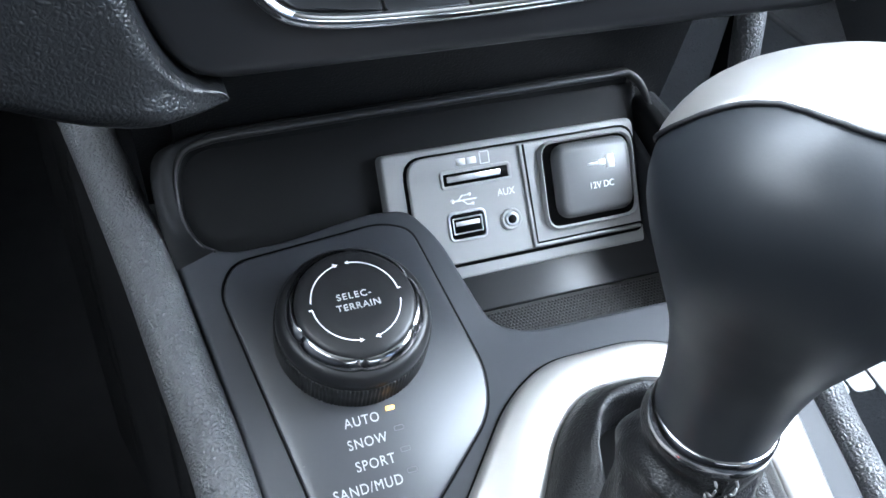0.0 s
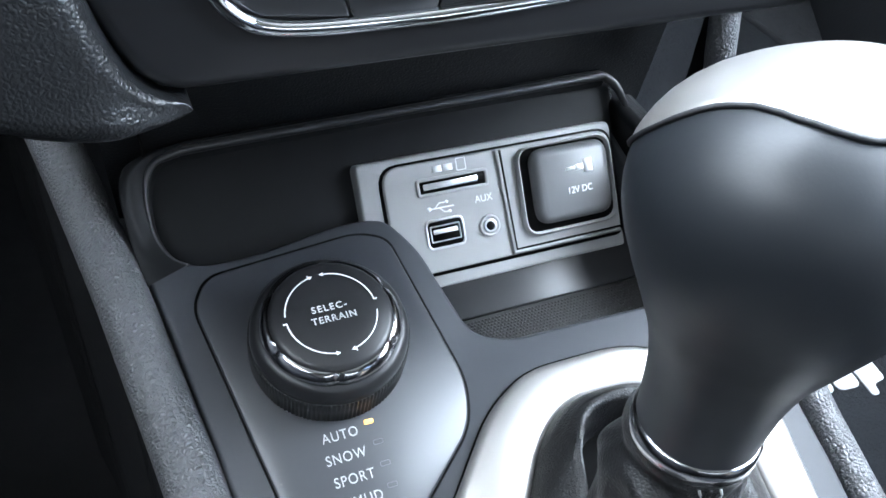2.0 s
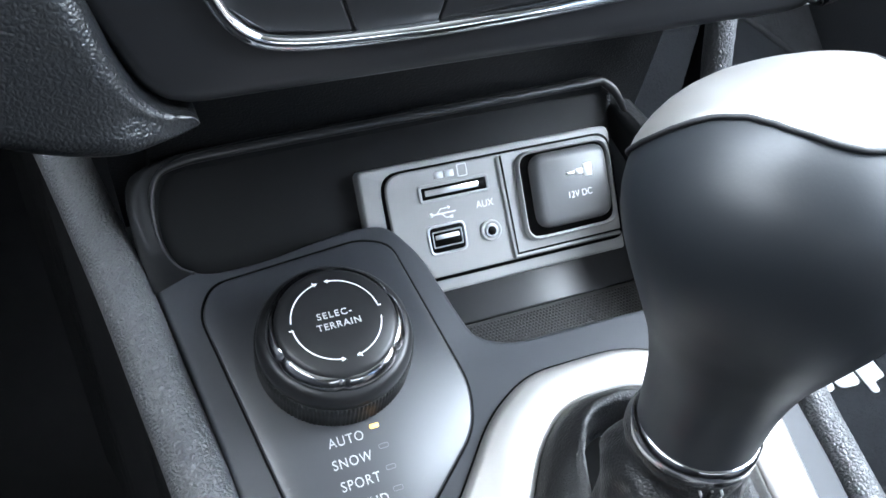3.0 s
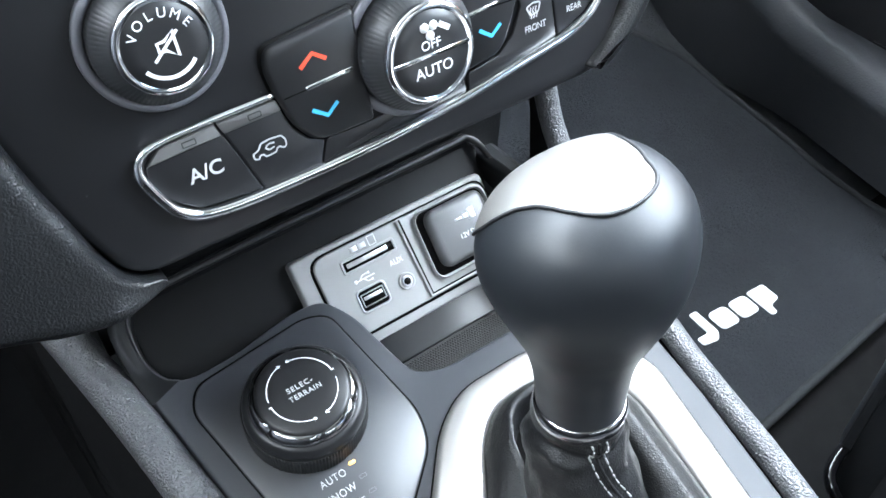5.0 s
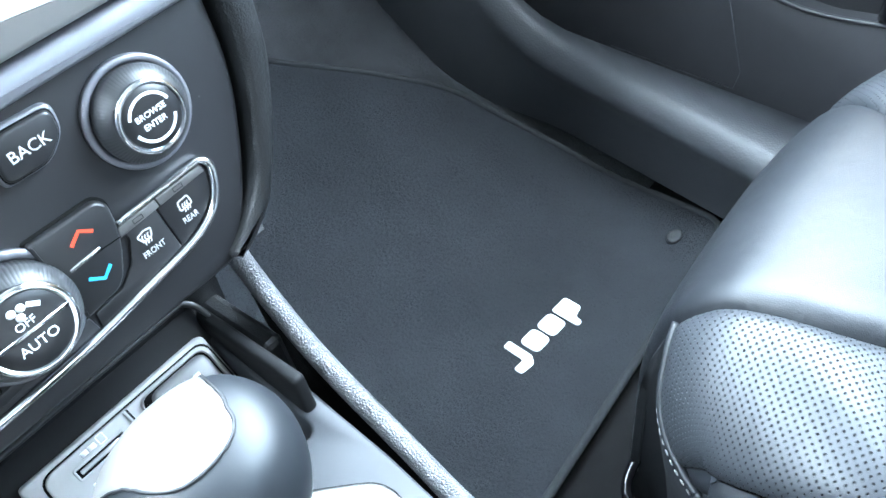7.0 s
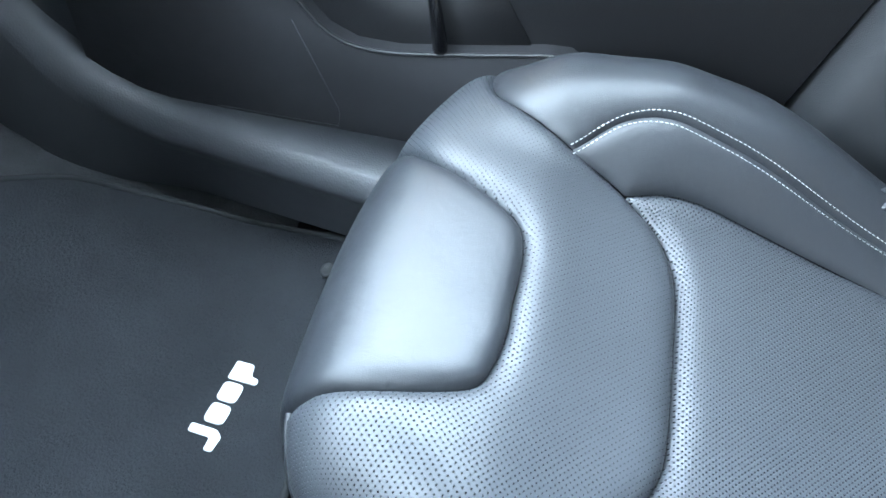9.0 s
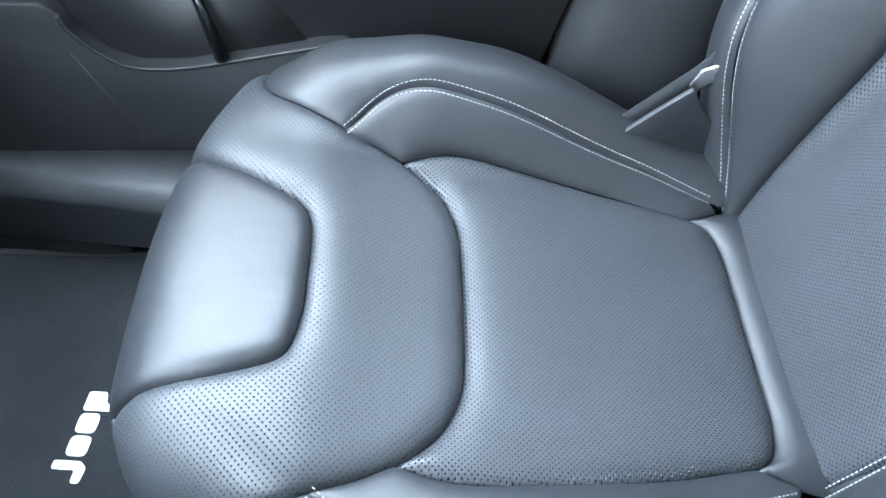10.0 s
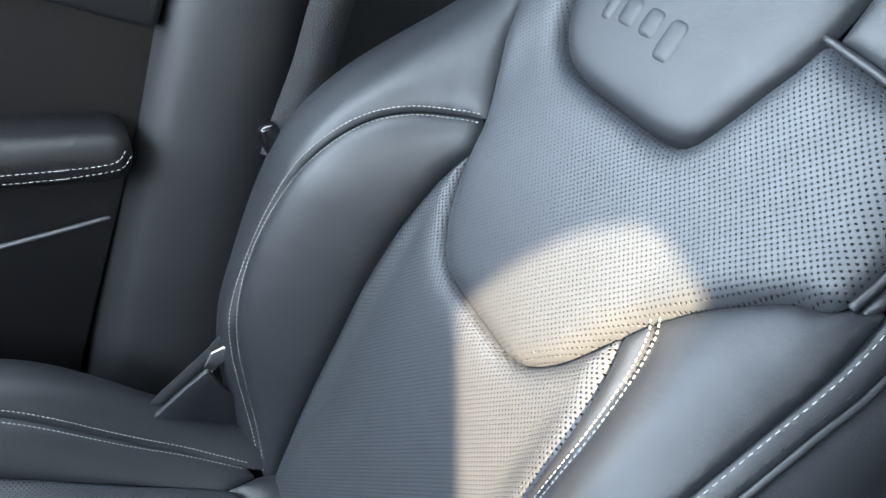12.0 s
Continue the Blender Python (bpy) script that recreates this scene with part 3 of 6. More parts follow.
def rotary(x, z, name, label, rb, rf, h):
    """A knob: satin base ring, ribbed cone, chrome ring and printed cap; rb, rf: radii of the base ring and the cap."""
    m = HVA @ Matrix.Translation((x, z, 0))
    k = part(name, lathe([(rb, 0.000), (rb, 0.0022), (rb * 0.975, 0.0030), (rb * 0.89, 0.0030), (rb * 0.87, 0.0016)], m, 64), BAND, stack, label)
    r0, r1 = rb * 0.855, rf * 1.16
    bm = lathe([(r0, 0.0010), (r0, h * 0.40), (r0 * 0.95 + r1 * 0.05, h * 0.52), (r1 * 1.03, h * 0.84), (r1, h * 0.86)], m, 240, wave=lambda a, i: 1 + (0.007 * math.cos(a * 80) if i < 4 else 0))
    part("grip", bm, GRIP, k, "ribbed dark grey grip")
    part("ring", lathe([(rf * 1.18, h * 0.84), (rf * 1.17, h * 0.94), (rf * 1.12, h * 1.0), (rf * 1.05, h * 1.01), (rf * 1.0, h * 0.97)], m, 64), CHROME, k, "chrome ring")
    part("cap", lathe([(rf * 1.01, h * 0.94), (rf * 0.99, h * 0.975), (rf * 0.6, h * 0.985), (rf * 0.2, h * 0.987)], m, 64), BUTTON, k)
    return k, up(m, h * 0.995)


k, m = rotary(0.0100, 0.0102, "climate_knob", "large grey and chrome climate knob", 0.0262, 0.0153, 0.0160)
part("lettering", text("AUTO", 0.0056, m @ Matrix.Translation((0, -0.0055, 0))), WHITE, k, "white lettering")
part("lettering", text("OFF", 0.0046, m @ Matrix.Translation((0, 0.0035, 0))), WHITE, k, "white lettering")
part("divider", boxes((-0.0155, -0.0006, -0.0008), (0.0155, 0.0007, 0.0002), m=m), CHROME, k, "chrome divider")
bm = bmesh.new()
for i in range(3):
    a = radians(30 + 120 * i)
    lathe([(0.0017, 0.0), (0.0017, 0.0002)], m @ Matrix.Translation((0.0021 * math.cos(a), 0.0088 + 0.0021 * math.sin(a), 0)), 10, bm)
ribbon([(0.0040, 0.0098), (0.0080, 0.0070)], m, 0.002, 0.0002, bm)
part("symbol", bm, WHITE, k, "white fan symbol")
k, m = rotary(-0.0735, 0.0418, "volume_knob", "grey and chrome volume knob", 0.0226, 0.0125, 0.0125)
R_ = 0.0092
for i, chx in enumerate("VOLUME"):
    a = radians(150 - 24 * i)
    part("lettering", text(chx, 0.0040, m @ Matrix.Translation((R_ * math.cos(a), R_ * math.sin(a), 0)) @ Matrix.Rotation(a - math.pi / 2, 4, "Z")), WHITE, k, "white lettering")
bm = ribbon([(R_ * math.cos(radians(q)), R_ * math.sin(radians(q))) for q in range(215, 326, 8)], m, 0.0012, 0.0001)
ribbon([(-0.0022, -0.0012), (-0.0022, 0.0012), (0.0, 0.0014), (0.0030, 0.0038), (0.0030, -0.0038), (0.0, -0.0014)], m, 0.0010, 0.0001, bm, True)
ribbon([(-0.0042, -0.0036), (0.0044, 0.0034)], m, 0.0009, 0.0001, bm)
part("symbol", bm, WHITE, k, "white mute symbol")
k, m = rotary(0.0890, 0.0485, "tuning_knob", "grey and chrome tuning knob", 0.0222, 0.0122, 0.0125)
part("lettering", text("BROWSE", 0.0034, m @ Matrix.Translation((0, 0.0018, 0))), WHITE, k, "white lettering")
part("lettering", text("ENTER", 0.0034, m @ Matrix.Translation((0, -0.0024, 0))), WHITE, k, "white lettering")
bm = ribbon([(R_ * math.cos(radians(q)), R_ * math.sin(radians(q))) for q in range(200, 341, 10)], m, 0.0012, 0.0001)
ribbon([(R_ * math.cos(radians(q)), R_ * math.sin(radians(q))) for q in range(20, 161, 10)], m, 0.0012, 0.0001, bm)
part("symbol", bm, WHITE, k, "white arcs")


def wide_key(outline, words):
    o = rounded(outline, 0.0042)
    cx, cy = sum(p[0] for p in outline) / len(outline), sum(p[1] for p in outline) / len(outline)
    z = part("key_bezel", plate([(x + (x - cx) * 0.14, y + (y - cy) * 0.20) for x, y in o], up(HVA, 0.0030), 0.004, 0.0014), BAND, stack, "dark satin bezel")
    part("recess", plate([(x + (x - cx) * 0.04, y + (y - cy) * 0.06) for x, y in o], up(HVA, 0.0034), 0.002), HOLE, z)
    r = part("button", plate(o, up(HVA, 0.0050), 0.006, 0.0013), BUTTON, stack, "black push button with white lettering")
    for body, size, px, pz in words:
        part("lettering", text(body, size, up(HVA, 0.0052) @ Matrix.Translation((px, pz, 0))), PRINT, r, "white lettering")
    return r


wide_key([(0.0352, 0.0530), (0.0515, 0.0525), (0.0600, 0.0590), (0.0612, 0.0690), (0.0405, 0.0700), (0.0352, 0.0600)], [("BACK", 0.0062, 0.0478, 0.0608)])
b_ = wide_key([(-0.0110, 0.0480), (0.0210, 0.0490), (0.0295, 0.0560), (0.0312, 0.0680), (-0.0140, 0.0668), (-0.0165, 0.0600)], [("A", 0.0048, 0.0181, 0.0600), ("OFF", 0.0040, 0.0188, 0.0540), ("OFF", 0.0040, 0.0008, 0.0535)])
part("symbol", ribbon([(0.0181 + 0.0036 * math.cos(radians(q)), 0.0600 + 0.0036 * math.sin(radians(q))) for q in range(-60, 250, 15)], HVA, 0.0008, 0.0053), PRINT, b_, "white ring symbol")
bm = ribbon(rounded([(-0.0020, 0.0596), (0.0034, 0.0596), (0.0026, 0.0634), (-0.0012, 0.0634)], 0.0008), HVA, 0.0011, 0.0053, closed=True)
ribbon(spline([(-0.0010, 0.0570), (0.0002, 0.0588), (0.0012, 0.0568), (0.0024, 0.0588), (0.0034, 0.0570)], 4), HVA, 0.0008, 0.0053, bm)
part("symbol", bm, PRINT, b_, "white car symbol")
part("divider", plate(rounded([(0.0086, 0.0530), (0.0096, 0.0530), (0.0090, 0.0650), (0.0080, 0.0650)], 0.0004), up(HVA, 0.0058), 0.003), CHROME, b_, "chrome divider")
wide_key([(-0.0560, 0.0480), (-0.0250, 0.0478), (-0.0195, 0.0530), (-0.0200, 0.0640), (-0.0520, 0.0655), (-0.0570, 0.0580)], [("SCREEN", 0.0046, -0.0380, 0.0590), ("OFF", 0.0046, -0.0380, 0.0533)])

# ---------------------------------------------------------------- console
console = thing("center_console", "dark grey satin centre console with padded side rails", "console", (0, 0, 0.25))
outer = rounded(con([(-0.1200, 0.190), (0.104, 0.190), (0.1008, 0.052), (0.0978, 0.0142), (0.0925, -0.0237), (0.0868, -0.064), (0.0818, -0.104), (0.0770, -0.150), (0.053, -0.40), (-0.075, -0.40), (-0.095, -0.06), (-0.1026, 0.030), (-0.1078, 0.080), (-0.1125, 0.115), (-0.1192, 0.160)]), [0.012, 0.004, 0.004, 0.004, 0.004, 0.004, 0.004, 0.004, 0.004, 0.004, 0.004, 0.004, 0.004, 0.004, 0.004])
hole = rounded(con([(-0.1120, 0.186), (-0.1125, 0.171), (-0.1100, 0.1600), (-0.1050, 0.1528), (-0.0960, 0.1496), (-0.0760, 0.1500), (-0.0554, 0.1540), (-0.0400, 0.1562), (-0.026, 0.1545), (-0.0175, 0.138), (-0.0135, 0.112), (-0.0105, 0.0975), (0.002, 0.0915), (0.059, 0.0905), (0.087, 0.0885), (0.087, 0.186)]), [0.004, 0.008, 0.008, 0.008, 0.008, 0.012, 0.012, 0.008, 0.012, 0.02, 0.02, 0.01, 0.012, 0.005, 0.008, 0.008])
part("top_trim", plate(outer, CON, 0.034, 0.0022, hole), TRIM, console, "dark grey satin plastic top")
bm = bmesh.new()
box(bm, (-0.090, -0.40, -0.03), (-0.074, 0.30, 0.19))
box(bm, (0.045, -0.40, -0.03), (0.062, 0.30, 0.19))
part("side_wall", bm, DASH, console)
part("rail", sweep(spline([(-0.1620, 0.30, 0.342), (-0.1445, 0.235, 0.328), (-0.1298, 0.160, 0.3125), (-0.1222, 0.112, 0.3015), (-0.1150, 0.060, 0.2905), (-0.1115, 0, 0.2780), (-0.1058, -0.07, 0.2637), (-0.1000, -0.15, 0.2470), (-0.088, -0.28, 0.220), (-0.078, -0.40, 0.195)], 10), 0.0095, seg=32), RAIL, console, "grained vinyl padded rail, made paler for its sheen")
part("rail", sweep(spline([(0.116, 0.180, 0.47), (0.1165, 0.170, 0.42), (0.118, 0.160, 0.381), (0.1195, 0.148, 0.346), (0.1165, 0.110, 0.312), (0.1110, 0.045, 0.2855), (0.1070, 0.016, 0.2793), (0.1030, -0.020, 0.2718), (0.0975, -0.053, 0.2649), (0.0912, -0.085, 0.2582), (0.0835, -0.116, 0.2517), (0.0765, -0.150, 0.2446), (0.070, -0.20, 0.234), (0.062, -0.30, 0.213), (0.055, -0.40, 0.192)], 6), 0.0062, seg=20), RAIL, console, "grained vinyl padded rail, made paler for its sheen")
bm = bmesh.new()
pth = spline([(-0.1700, 0.30, 0.340), (-0.1525, 0.235, 0.326), (-0.1378, 0.160, 0.3105), (-0.1302, 0.112, 0.2995), (-0.1230, 0.060, 0.2885), (-0.1195, 0, 0.2760), (-0.108, -0.15, 0.245), (-0.086, -0.40, 0.193)], 4)
a = [bm.verts.new(p) for p in pth]
b = [bm.verts.new((p[0] - 0.012, p[1], 0.0)) for p in pth]
for i in range(len(a) - 1):
    bm.faces.new((a[i], a[i + 1], b[i + 1], b[i]))
bmesh.ops.solidify(bm, geom=bm.faces[:], thickness=0.008)
part("side_skirt", bm, SKIRT, console, "lower side, blackened for deep shade")
bm = bmesh.new()
pth = spline([(0.120, 0.175, 0.45), (0.122, 0.157, 0.37), (0.1245, 0.147, 0.336), (0.1215, 0.110, 0.302), (0.1160, 0.050, 0.280), (0.1120, 0.011, 0.271), (0.0975, -0.075, 0.252), (0.088, -0.116, 0.243), (0.060, -0.40, 0.183)], 3)
a = [bm.verts.new(p) for p in pth]
b = [bm.verts.new((p[0] + 0.012, p[1], 0.0)) for p in pth]
for i in range(len(a) - 1):
    bm.faces.new((a[i], a[i + 1], b[i + 1], b[i]))
bmesh.ops.solidify(bm, geom=bm.faces[:], thickness=-0.008)
part("side_skirt", bm, SKIRT, console, "lower side, blackened for deep shade")

# tray: floor, rear wall, rolled edge
tray = thing("storage_tray", "black plastic storage tray in the console", "tray", (0, 0.15, 0.275))
flo = rounded(con([(-0.112, 0.19), (-0.112, 0.155), (-0.02, 0.08), (0.095, 0.08), (0.095, 0.19)]), 0.004)
part("tray_floor", plate(flo, up(CON, -0.0340), 0.006), TRAY, tray)
part("tray_wall", plate(rounded([(-0.113, -0.030), (0.094, -0.030), (0.094, 0.0715), (-0.113, 0.0715)], [0.01, 0.002, 0.002, 0.016]), up(MED, -0.002), 0.006, 0.003), TRAY, tray)
seam = spline([(-0.1185, 0.148, 0.0004), (-0.1198, 0.1580, 0.0012), (-0.1206, 0.1670, 0.0055), (-0.1209, 0.1790, 0.0155), (-0.1187, 0.1880, 0.0178), (-0.1138, 0.1922, 0.0184), (-0.1045, 0.1952, 0.0186), (-0.085, 0.1975, 0.0188), (0, 0.1990, 0.0192), (0.088, 0.2000, 0.0196)], 6)
lip = spline([(-0.1030, 0.1540, 0.0003), (-0.1078, 0.1582, 0.0003), (-0.1112, 0.1655, 0.0010), (-0.1127, 0.1745, 0.0042), (-0.1118, 0.1840, 0.0112), (-0.1075, 0.1907, 0.0160), (-0.099, 0.1933, 0.0174), (-0.085, 0.1944, 0.0178), (0, 0.1957, 0.0184), (0.088, 0.1966, 0.0190)], 6)
bm = bmesh.new()
rings = []
for o, p in zip(seam, lip):
    o, p = Vector(o), Vector(p)
    n = (p - o).normalized()
    n = Vector((n.x, n.y, 0)).normalized()
    z = Vector((0, 0, 1))
    rings.append([bm.verts.new(CON @ v) for v in (o - z * 0.012, o - z * 0.0006, o + n * 0.0006, o * 0.5 + p * 0.5, p - n * 0.0008, p, p + n * 0.0009 - z * 0.0006, p + n * 0.0016 - z * 0.0022, p + n * 0.0022 - z * 0.012, p + n * 0.004 - z * 0.034)])
for a, b in zip(rings, rings[1:]):
    for i in range(len(a) - 1):
        bm.faces.new((a[i], b[i], b[i + 1], a[i + 1]))
bmesh.ops.recalc_face_normals(bm, faces=bm.faces)
part("basin_rim", bm, TRAY, tray, "raised satin rim of the tray")
edge = [CON @ Vector(p) - Vector((0, 0, 0.0006)) for p in lip]
edge += [Vector(p) for p in spline([edge[-1], (0.0925, 0.1850, 0.3365), (0.0948, 0.1790, 0.3318), (0.0958, 0.1700, 0.3240), (0.0958, 0.155, 0.3130)], 5)[1:]]
part("tray_edge", sweep(edge, lambda t: 0.0007 + 0.0013 * smooth(0.22, 0.60, t) * (1 - smooth(0.80, 0.97, t)), seg=12), LIP, tray, "rolled upper edge")
# rubber mat with small raised dots
TD = up(CON, -0.0275)
part("tray_mat", plate(rounded([(-0.020, 0.090), (0.090, 0.090), (0.090, 0.118), (-0.020, 0.118)], 0.003), TD, 0.006, 0.0005), TRAYMAT, tray, "dark rubber mat with a dotted surface")
bm = bmesh.new()
for i in range(70):
    for j in range(24):
        x, y = -0.018 + i * 0.00155 + (j % 2) * 0.00078, 0.0930 + j * 0.00135
        if x < 0.088 and y < 0.118 - 0.001:
            v = [bm.verts.new(TD @ Vector((x + q[0], y + q[1], q[2]))) for q in ((-.0005, -.0005, 0), (.0005, -.0005, 0), (.0005, .0005, 0), (-.0005, .0005, 0), (0, 0, .0006))]
            for q in ((0, 1, 4), (1, 2, 4), (2, 3, 4), (3, 0, 4)):
                bm.faces.new([v[w] for w in q])
o = part("tray_mat_dots", bm, TRAYMAT, tray, smooth=False)
o["kind"] = "stuff"
# smooth ramp under the socket panel, and the right end of the tray
part("ramp", plate([(-0.024, 0.118 + 0.0004), (0.0900, 0.118 + 0.0004), (0.0900, 0.160), (-0.024, 0.160)], up(TD, 0.0006), 0.008, 0.0006), LIP, tray, "smooth dark plastic ramp")
part("end_wall", boxes((0.0900, 0.098, 0.250), (0.0985, 0.192, 0.330), 0.003, seg=3), TRAY, tray, "dark end wall of the tray")

# ---------------------------------------------------------------- socket panel
MED = MED @ Matrix.Translation((-0.005, -0.0032, 0))
media = thing("socket_panel", "grey panel with card slot, sockets and capped outlet", "panel", (0.03, 0.16, 0.30))
part("surround", plate(rounded([(-0.0285, 0.0010), (0.0895, 0.0010), (0.0895, 0.0575), (-0.0285, 0.0575)], [0.002, 0.002, 0.004, 0.003]), up(MED, 0.006), 0.010, 0.0015), MEDIA, media, "dark grey surround")
part("gap", plate(rounded([(-0.0200, 0.0065), (0.0885, 0.0065), (0.0885, 0.0550), (-0.0200, 0.0550)], [0.002, 0.004, 0.008, 0.009]), up(MED, 0.0064), 0.002), HOLE, media, "dark gap")
part("faceplate", plate(rounded([(-0.0186, 0.0080), (0.0875, 0.0080), (0.0875, 0.0540), (-0.0186, 0.0540)], [0.002, 0.004, 0.008, 0.008]), up(MED, 0.0078), 0.003, 0.0010), MEDIA, media, "grey faceplate")
mp = up(MED, 0.0079)


def framed(name, x0, x1, y0, y1, r, rim, material, label):
    """A socket: a raised rim round a dark opening."""
    o = rounded([(x0, y0), (x1, y0), (x1, y1), (x0, y1)], r)
    i = rounded([(x0 + rim, y0 + rim), (x1 - rim, y0 + rim), (x1 - rim, y1 - rim), (x0 + rim, y1 - rim)], max(0.0004, r - rim))
    s = part(name, plate(o, up(mp, 0.0008), 0.001, 0.0003, i), material, media, label)
    part("opening", plate(i, up(mp, 0.0002), 0.0006), HOLE, s, "dark opening")
    return s


s = framed("card_slot", -0.0050, 0.0268, 0.0398, 0.0475, 0.0018, 0.0014, MEDIA, "memory card slot")
part("card_contacts", boxes((-0.0020, 0.0425, 0.0), (0.0220, 0.0450, 0.0006), 0.0002, mp), DULLMETAL, s, "dull metal card guide")
s = framed("usb_socket", -0.0042, 0.0130, 0.0175, 0.0302, 0.0030, 0.0011, DULLMETAL, "bright metal framed USB socket")
part("shell", plate(rounded([(-0.0022, 0.0205), (0.0112, 0.0205), (0.0112, 0.0275), (-0.0022, 0.0275)], 0.0006), up(mp, 0.0006), 0.0006, 0.0002, rounded([(-0.0016, 0.0211), (0.0106, 0.0211), (0.0106, 0.0269), (-0.0016, 0.0269)], 0.0004)), DULLMETAL, s, "metal shell")
part("tongue", boxes((-0.0008, 0.0240, 0.0), (0.0098, 0.0258, 0.0006), 0.0, mp), WHITE, s, "pale tongue")
s = part("aux_socket", lathe([(0.0047, 0.0), (0.0047, 0.0007), (0.0040, 0.0010), (0.0036, 0.0006)], mp @ Matrix.Translation((0.0243, 0.0230, 0)), 32), MEDIA, media, "round headphone socket")
part("metal_ring", lathe([(0.0030, 0.0003), (0.0030, 0.0012), (0.0024, 0.0014), (0.0018, 0.0012)], mp @ Matrix.Translation((0.0243, 0.0230, 0)), 28), DULLMETAL, s, "metal ring")
part("opening", lathe([(0.0019, 0.0013), (0.0019, 0.0015)], mp @ Matrix.Translation((0.0243, 0.0230, 0)), 24), HOLE, s)
part("lettering", text("AUX", 0.0043, mp @ Matrix.Translation((0.0235, 0.0348, 0.0001)), squeeze=0.9), WHITE, media, "white lettering")
bm = bmesh.new()
for x0, x1, y0, y1 in ((0.0030, 0.0072, 0.0490, 0.0518), (0.0078, 0.0120, 0.0490, 0.0518)):
    box(bm, (x0, y0, 0.0001), (x1, y1, 0.0002), 0.0, mp)
ribbon(rounded([(0.0138, 0.0483), (0.0178, 0.0483), (0.0178, 0.0532), (0.0138, 0.0532)], 0.0003), mp, 0.0004, 0.0002, bm, True)
part("symbol", bm, WHITE, media, "white card symbol")
bm = ribbon([(-0.0005, 0.0345), (0.0100, 0.0345)], mp, 0.0006, 0.0002)
ribbon([(0.0015, 0.0345), (0.0035, 0.0365), (0.0065, 0.0365)], mp, 0.0005, 0.0002, bm)
ribbon([(0.0035, 0.0345), (0.0055, 0.0325), (0.0075, 0.0325)], mp, 0.0005, 0.0002, bm)
lathe([(0.0010, 0.0001), (0.0010, 0.0002)], mp @ Matrix.Translation((-0.0010, 0.0345, 0)), 12, bm)
lathe([(0.0007, 0.0001), (0.0007, 0.0002)], mp @ Matrix.Translation((0.0070, 0.0365, 0)), 10, bm)
box(bm, (0.0072, 0.0319, 0.0001), (0.0085, 0.0331, 0.0002), 0, mp)
part("symbol", bm, WHITE, media, "white socket symbol")
# capped outlet
cap_r = rounded([(0.0398, 0.0142), (0.0856, 0.0142), (0.0856, 0.0530), (0.0398, 0.0530)], [0.007, 0.007, 0.008, 0.007])
cap_i = rounded([(0.0414, 0.0158), (0.0844, 0.0158), (0.0844, 0.0518), (0.0414, 0.0518)], [0.006, 0.006, 0.007, 0.006])
sock = part("outlet_frame", plate(cap_r, up(mp, 0.0026), 0.003, 0.0010, cap_i), MEDIA, media, "grey moulded outlet frame")
# flat dark line: shading on the inner side of the raised edge, painted
bm = ribbon([(0.0338, 0.0534), (0.0352, 0.0104), (0.0866, 0.0104)], mp, 0.0011, 0.0002)
part("joint", bm, HOLE, sock, "dark line for the shaded side of the outlet's ridge")
part("step", sweep([mp @ Vector((x, y, 0.0004)) for x, y in ((0.0322, 0.0530), (0.0336, 0.0092), (0.0860, 0.0092))], 0.0009, seg=8), MEDIA, sock, "raised edge")
part("gap", plate(cap_i, up(mp, 0.0003), 0.001), HOLE, sock, "dark gap")
cap = part("outlet_cap", plate(rounded([(0.0458, 0.0185), (0.0832, 0.0185), (0.0832, 0.0508), (0.0458, 0.0508)], 0.007, 8), up(mp, 0.0050), 0.006, 0.0032), CAP, media, "dark grey square outlet cap")
part("lettering", text("12V DC", 0.0041, up(mp, 0.00515) @ Matrix.Translation((0.0665, 0.0310, 0)), squeeze=0.9), WHITE, cap, "white lettering")
bm = bmesh.new()
box(bm, (0.0695, 0.0378, 0.0050), (0.0738, 0.0435, 0.00515), 0.0, mp)
box(bm, (0.0655, 0.0393, 0.0050), (0.0695, 0.0418, 0.00515), 0.0, mp)
box(bm, (0.0610, 0.0399, 0.0050), (0.0655, 0.0411, 0.00515), 0.0, mp)
part("symbol", bm, WHITE, cap, "white plug symbol")

# ---------------------------------------------------------------- drive mode selector
sel = thing("drive_mode_selector", "black drive mode selector panel with knurled dial", "selector", (-0.064, 0.09, 0.30))
so = rounded(con([(-0.1045, 0.132), (-0.098, 0.1435), (-0.040, 0.1490), (-0.0285, 0.1440), (-0.0205, 0.080), (-0.0255, 0.064), (-0.0745, 0.0215), (-0.0870, 0.0235)]), [0.008, 0.012, 0.012, 0.014, 0.014, 0.012, 0.007, 0.008], 7)
part("gap", plate([(x * 1.0 + (x + 0.064) * 0.02, y + (y - 0.09) * 0.015) for x, y in so], up(CON, 0.0004), 0.002), HOLE, sel, "dark joint round the panel")
part("face_panel", plate(so, up(CON, 0.0012), 0.003, 0.0009), PANEL, sel, "dark satin panel")
DIAL = up(CON, 0.0012) @ Matrix.Translation((-0.0635, 0.1045 * KY, 0))
dial = part("dial", lathe([(0.0272, 0.0), (0.0273, 0.0110), (0.0270, 0.0122)], DIAL, 480, wave=lambda a, i: 1 + 0.010 * math.cos(a * 120)), RUBBER, sel, "black knurled dial")
part("collar", lathe([(0.0269, 0.0118), (0.0267, 0.0150), (0.0257, 0.0180), (0.0243, 0.0192), (0.0230, 0.0192)], DIAL, 64), BUTTON, dial)


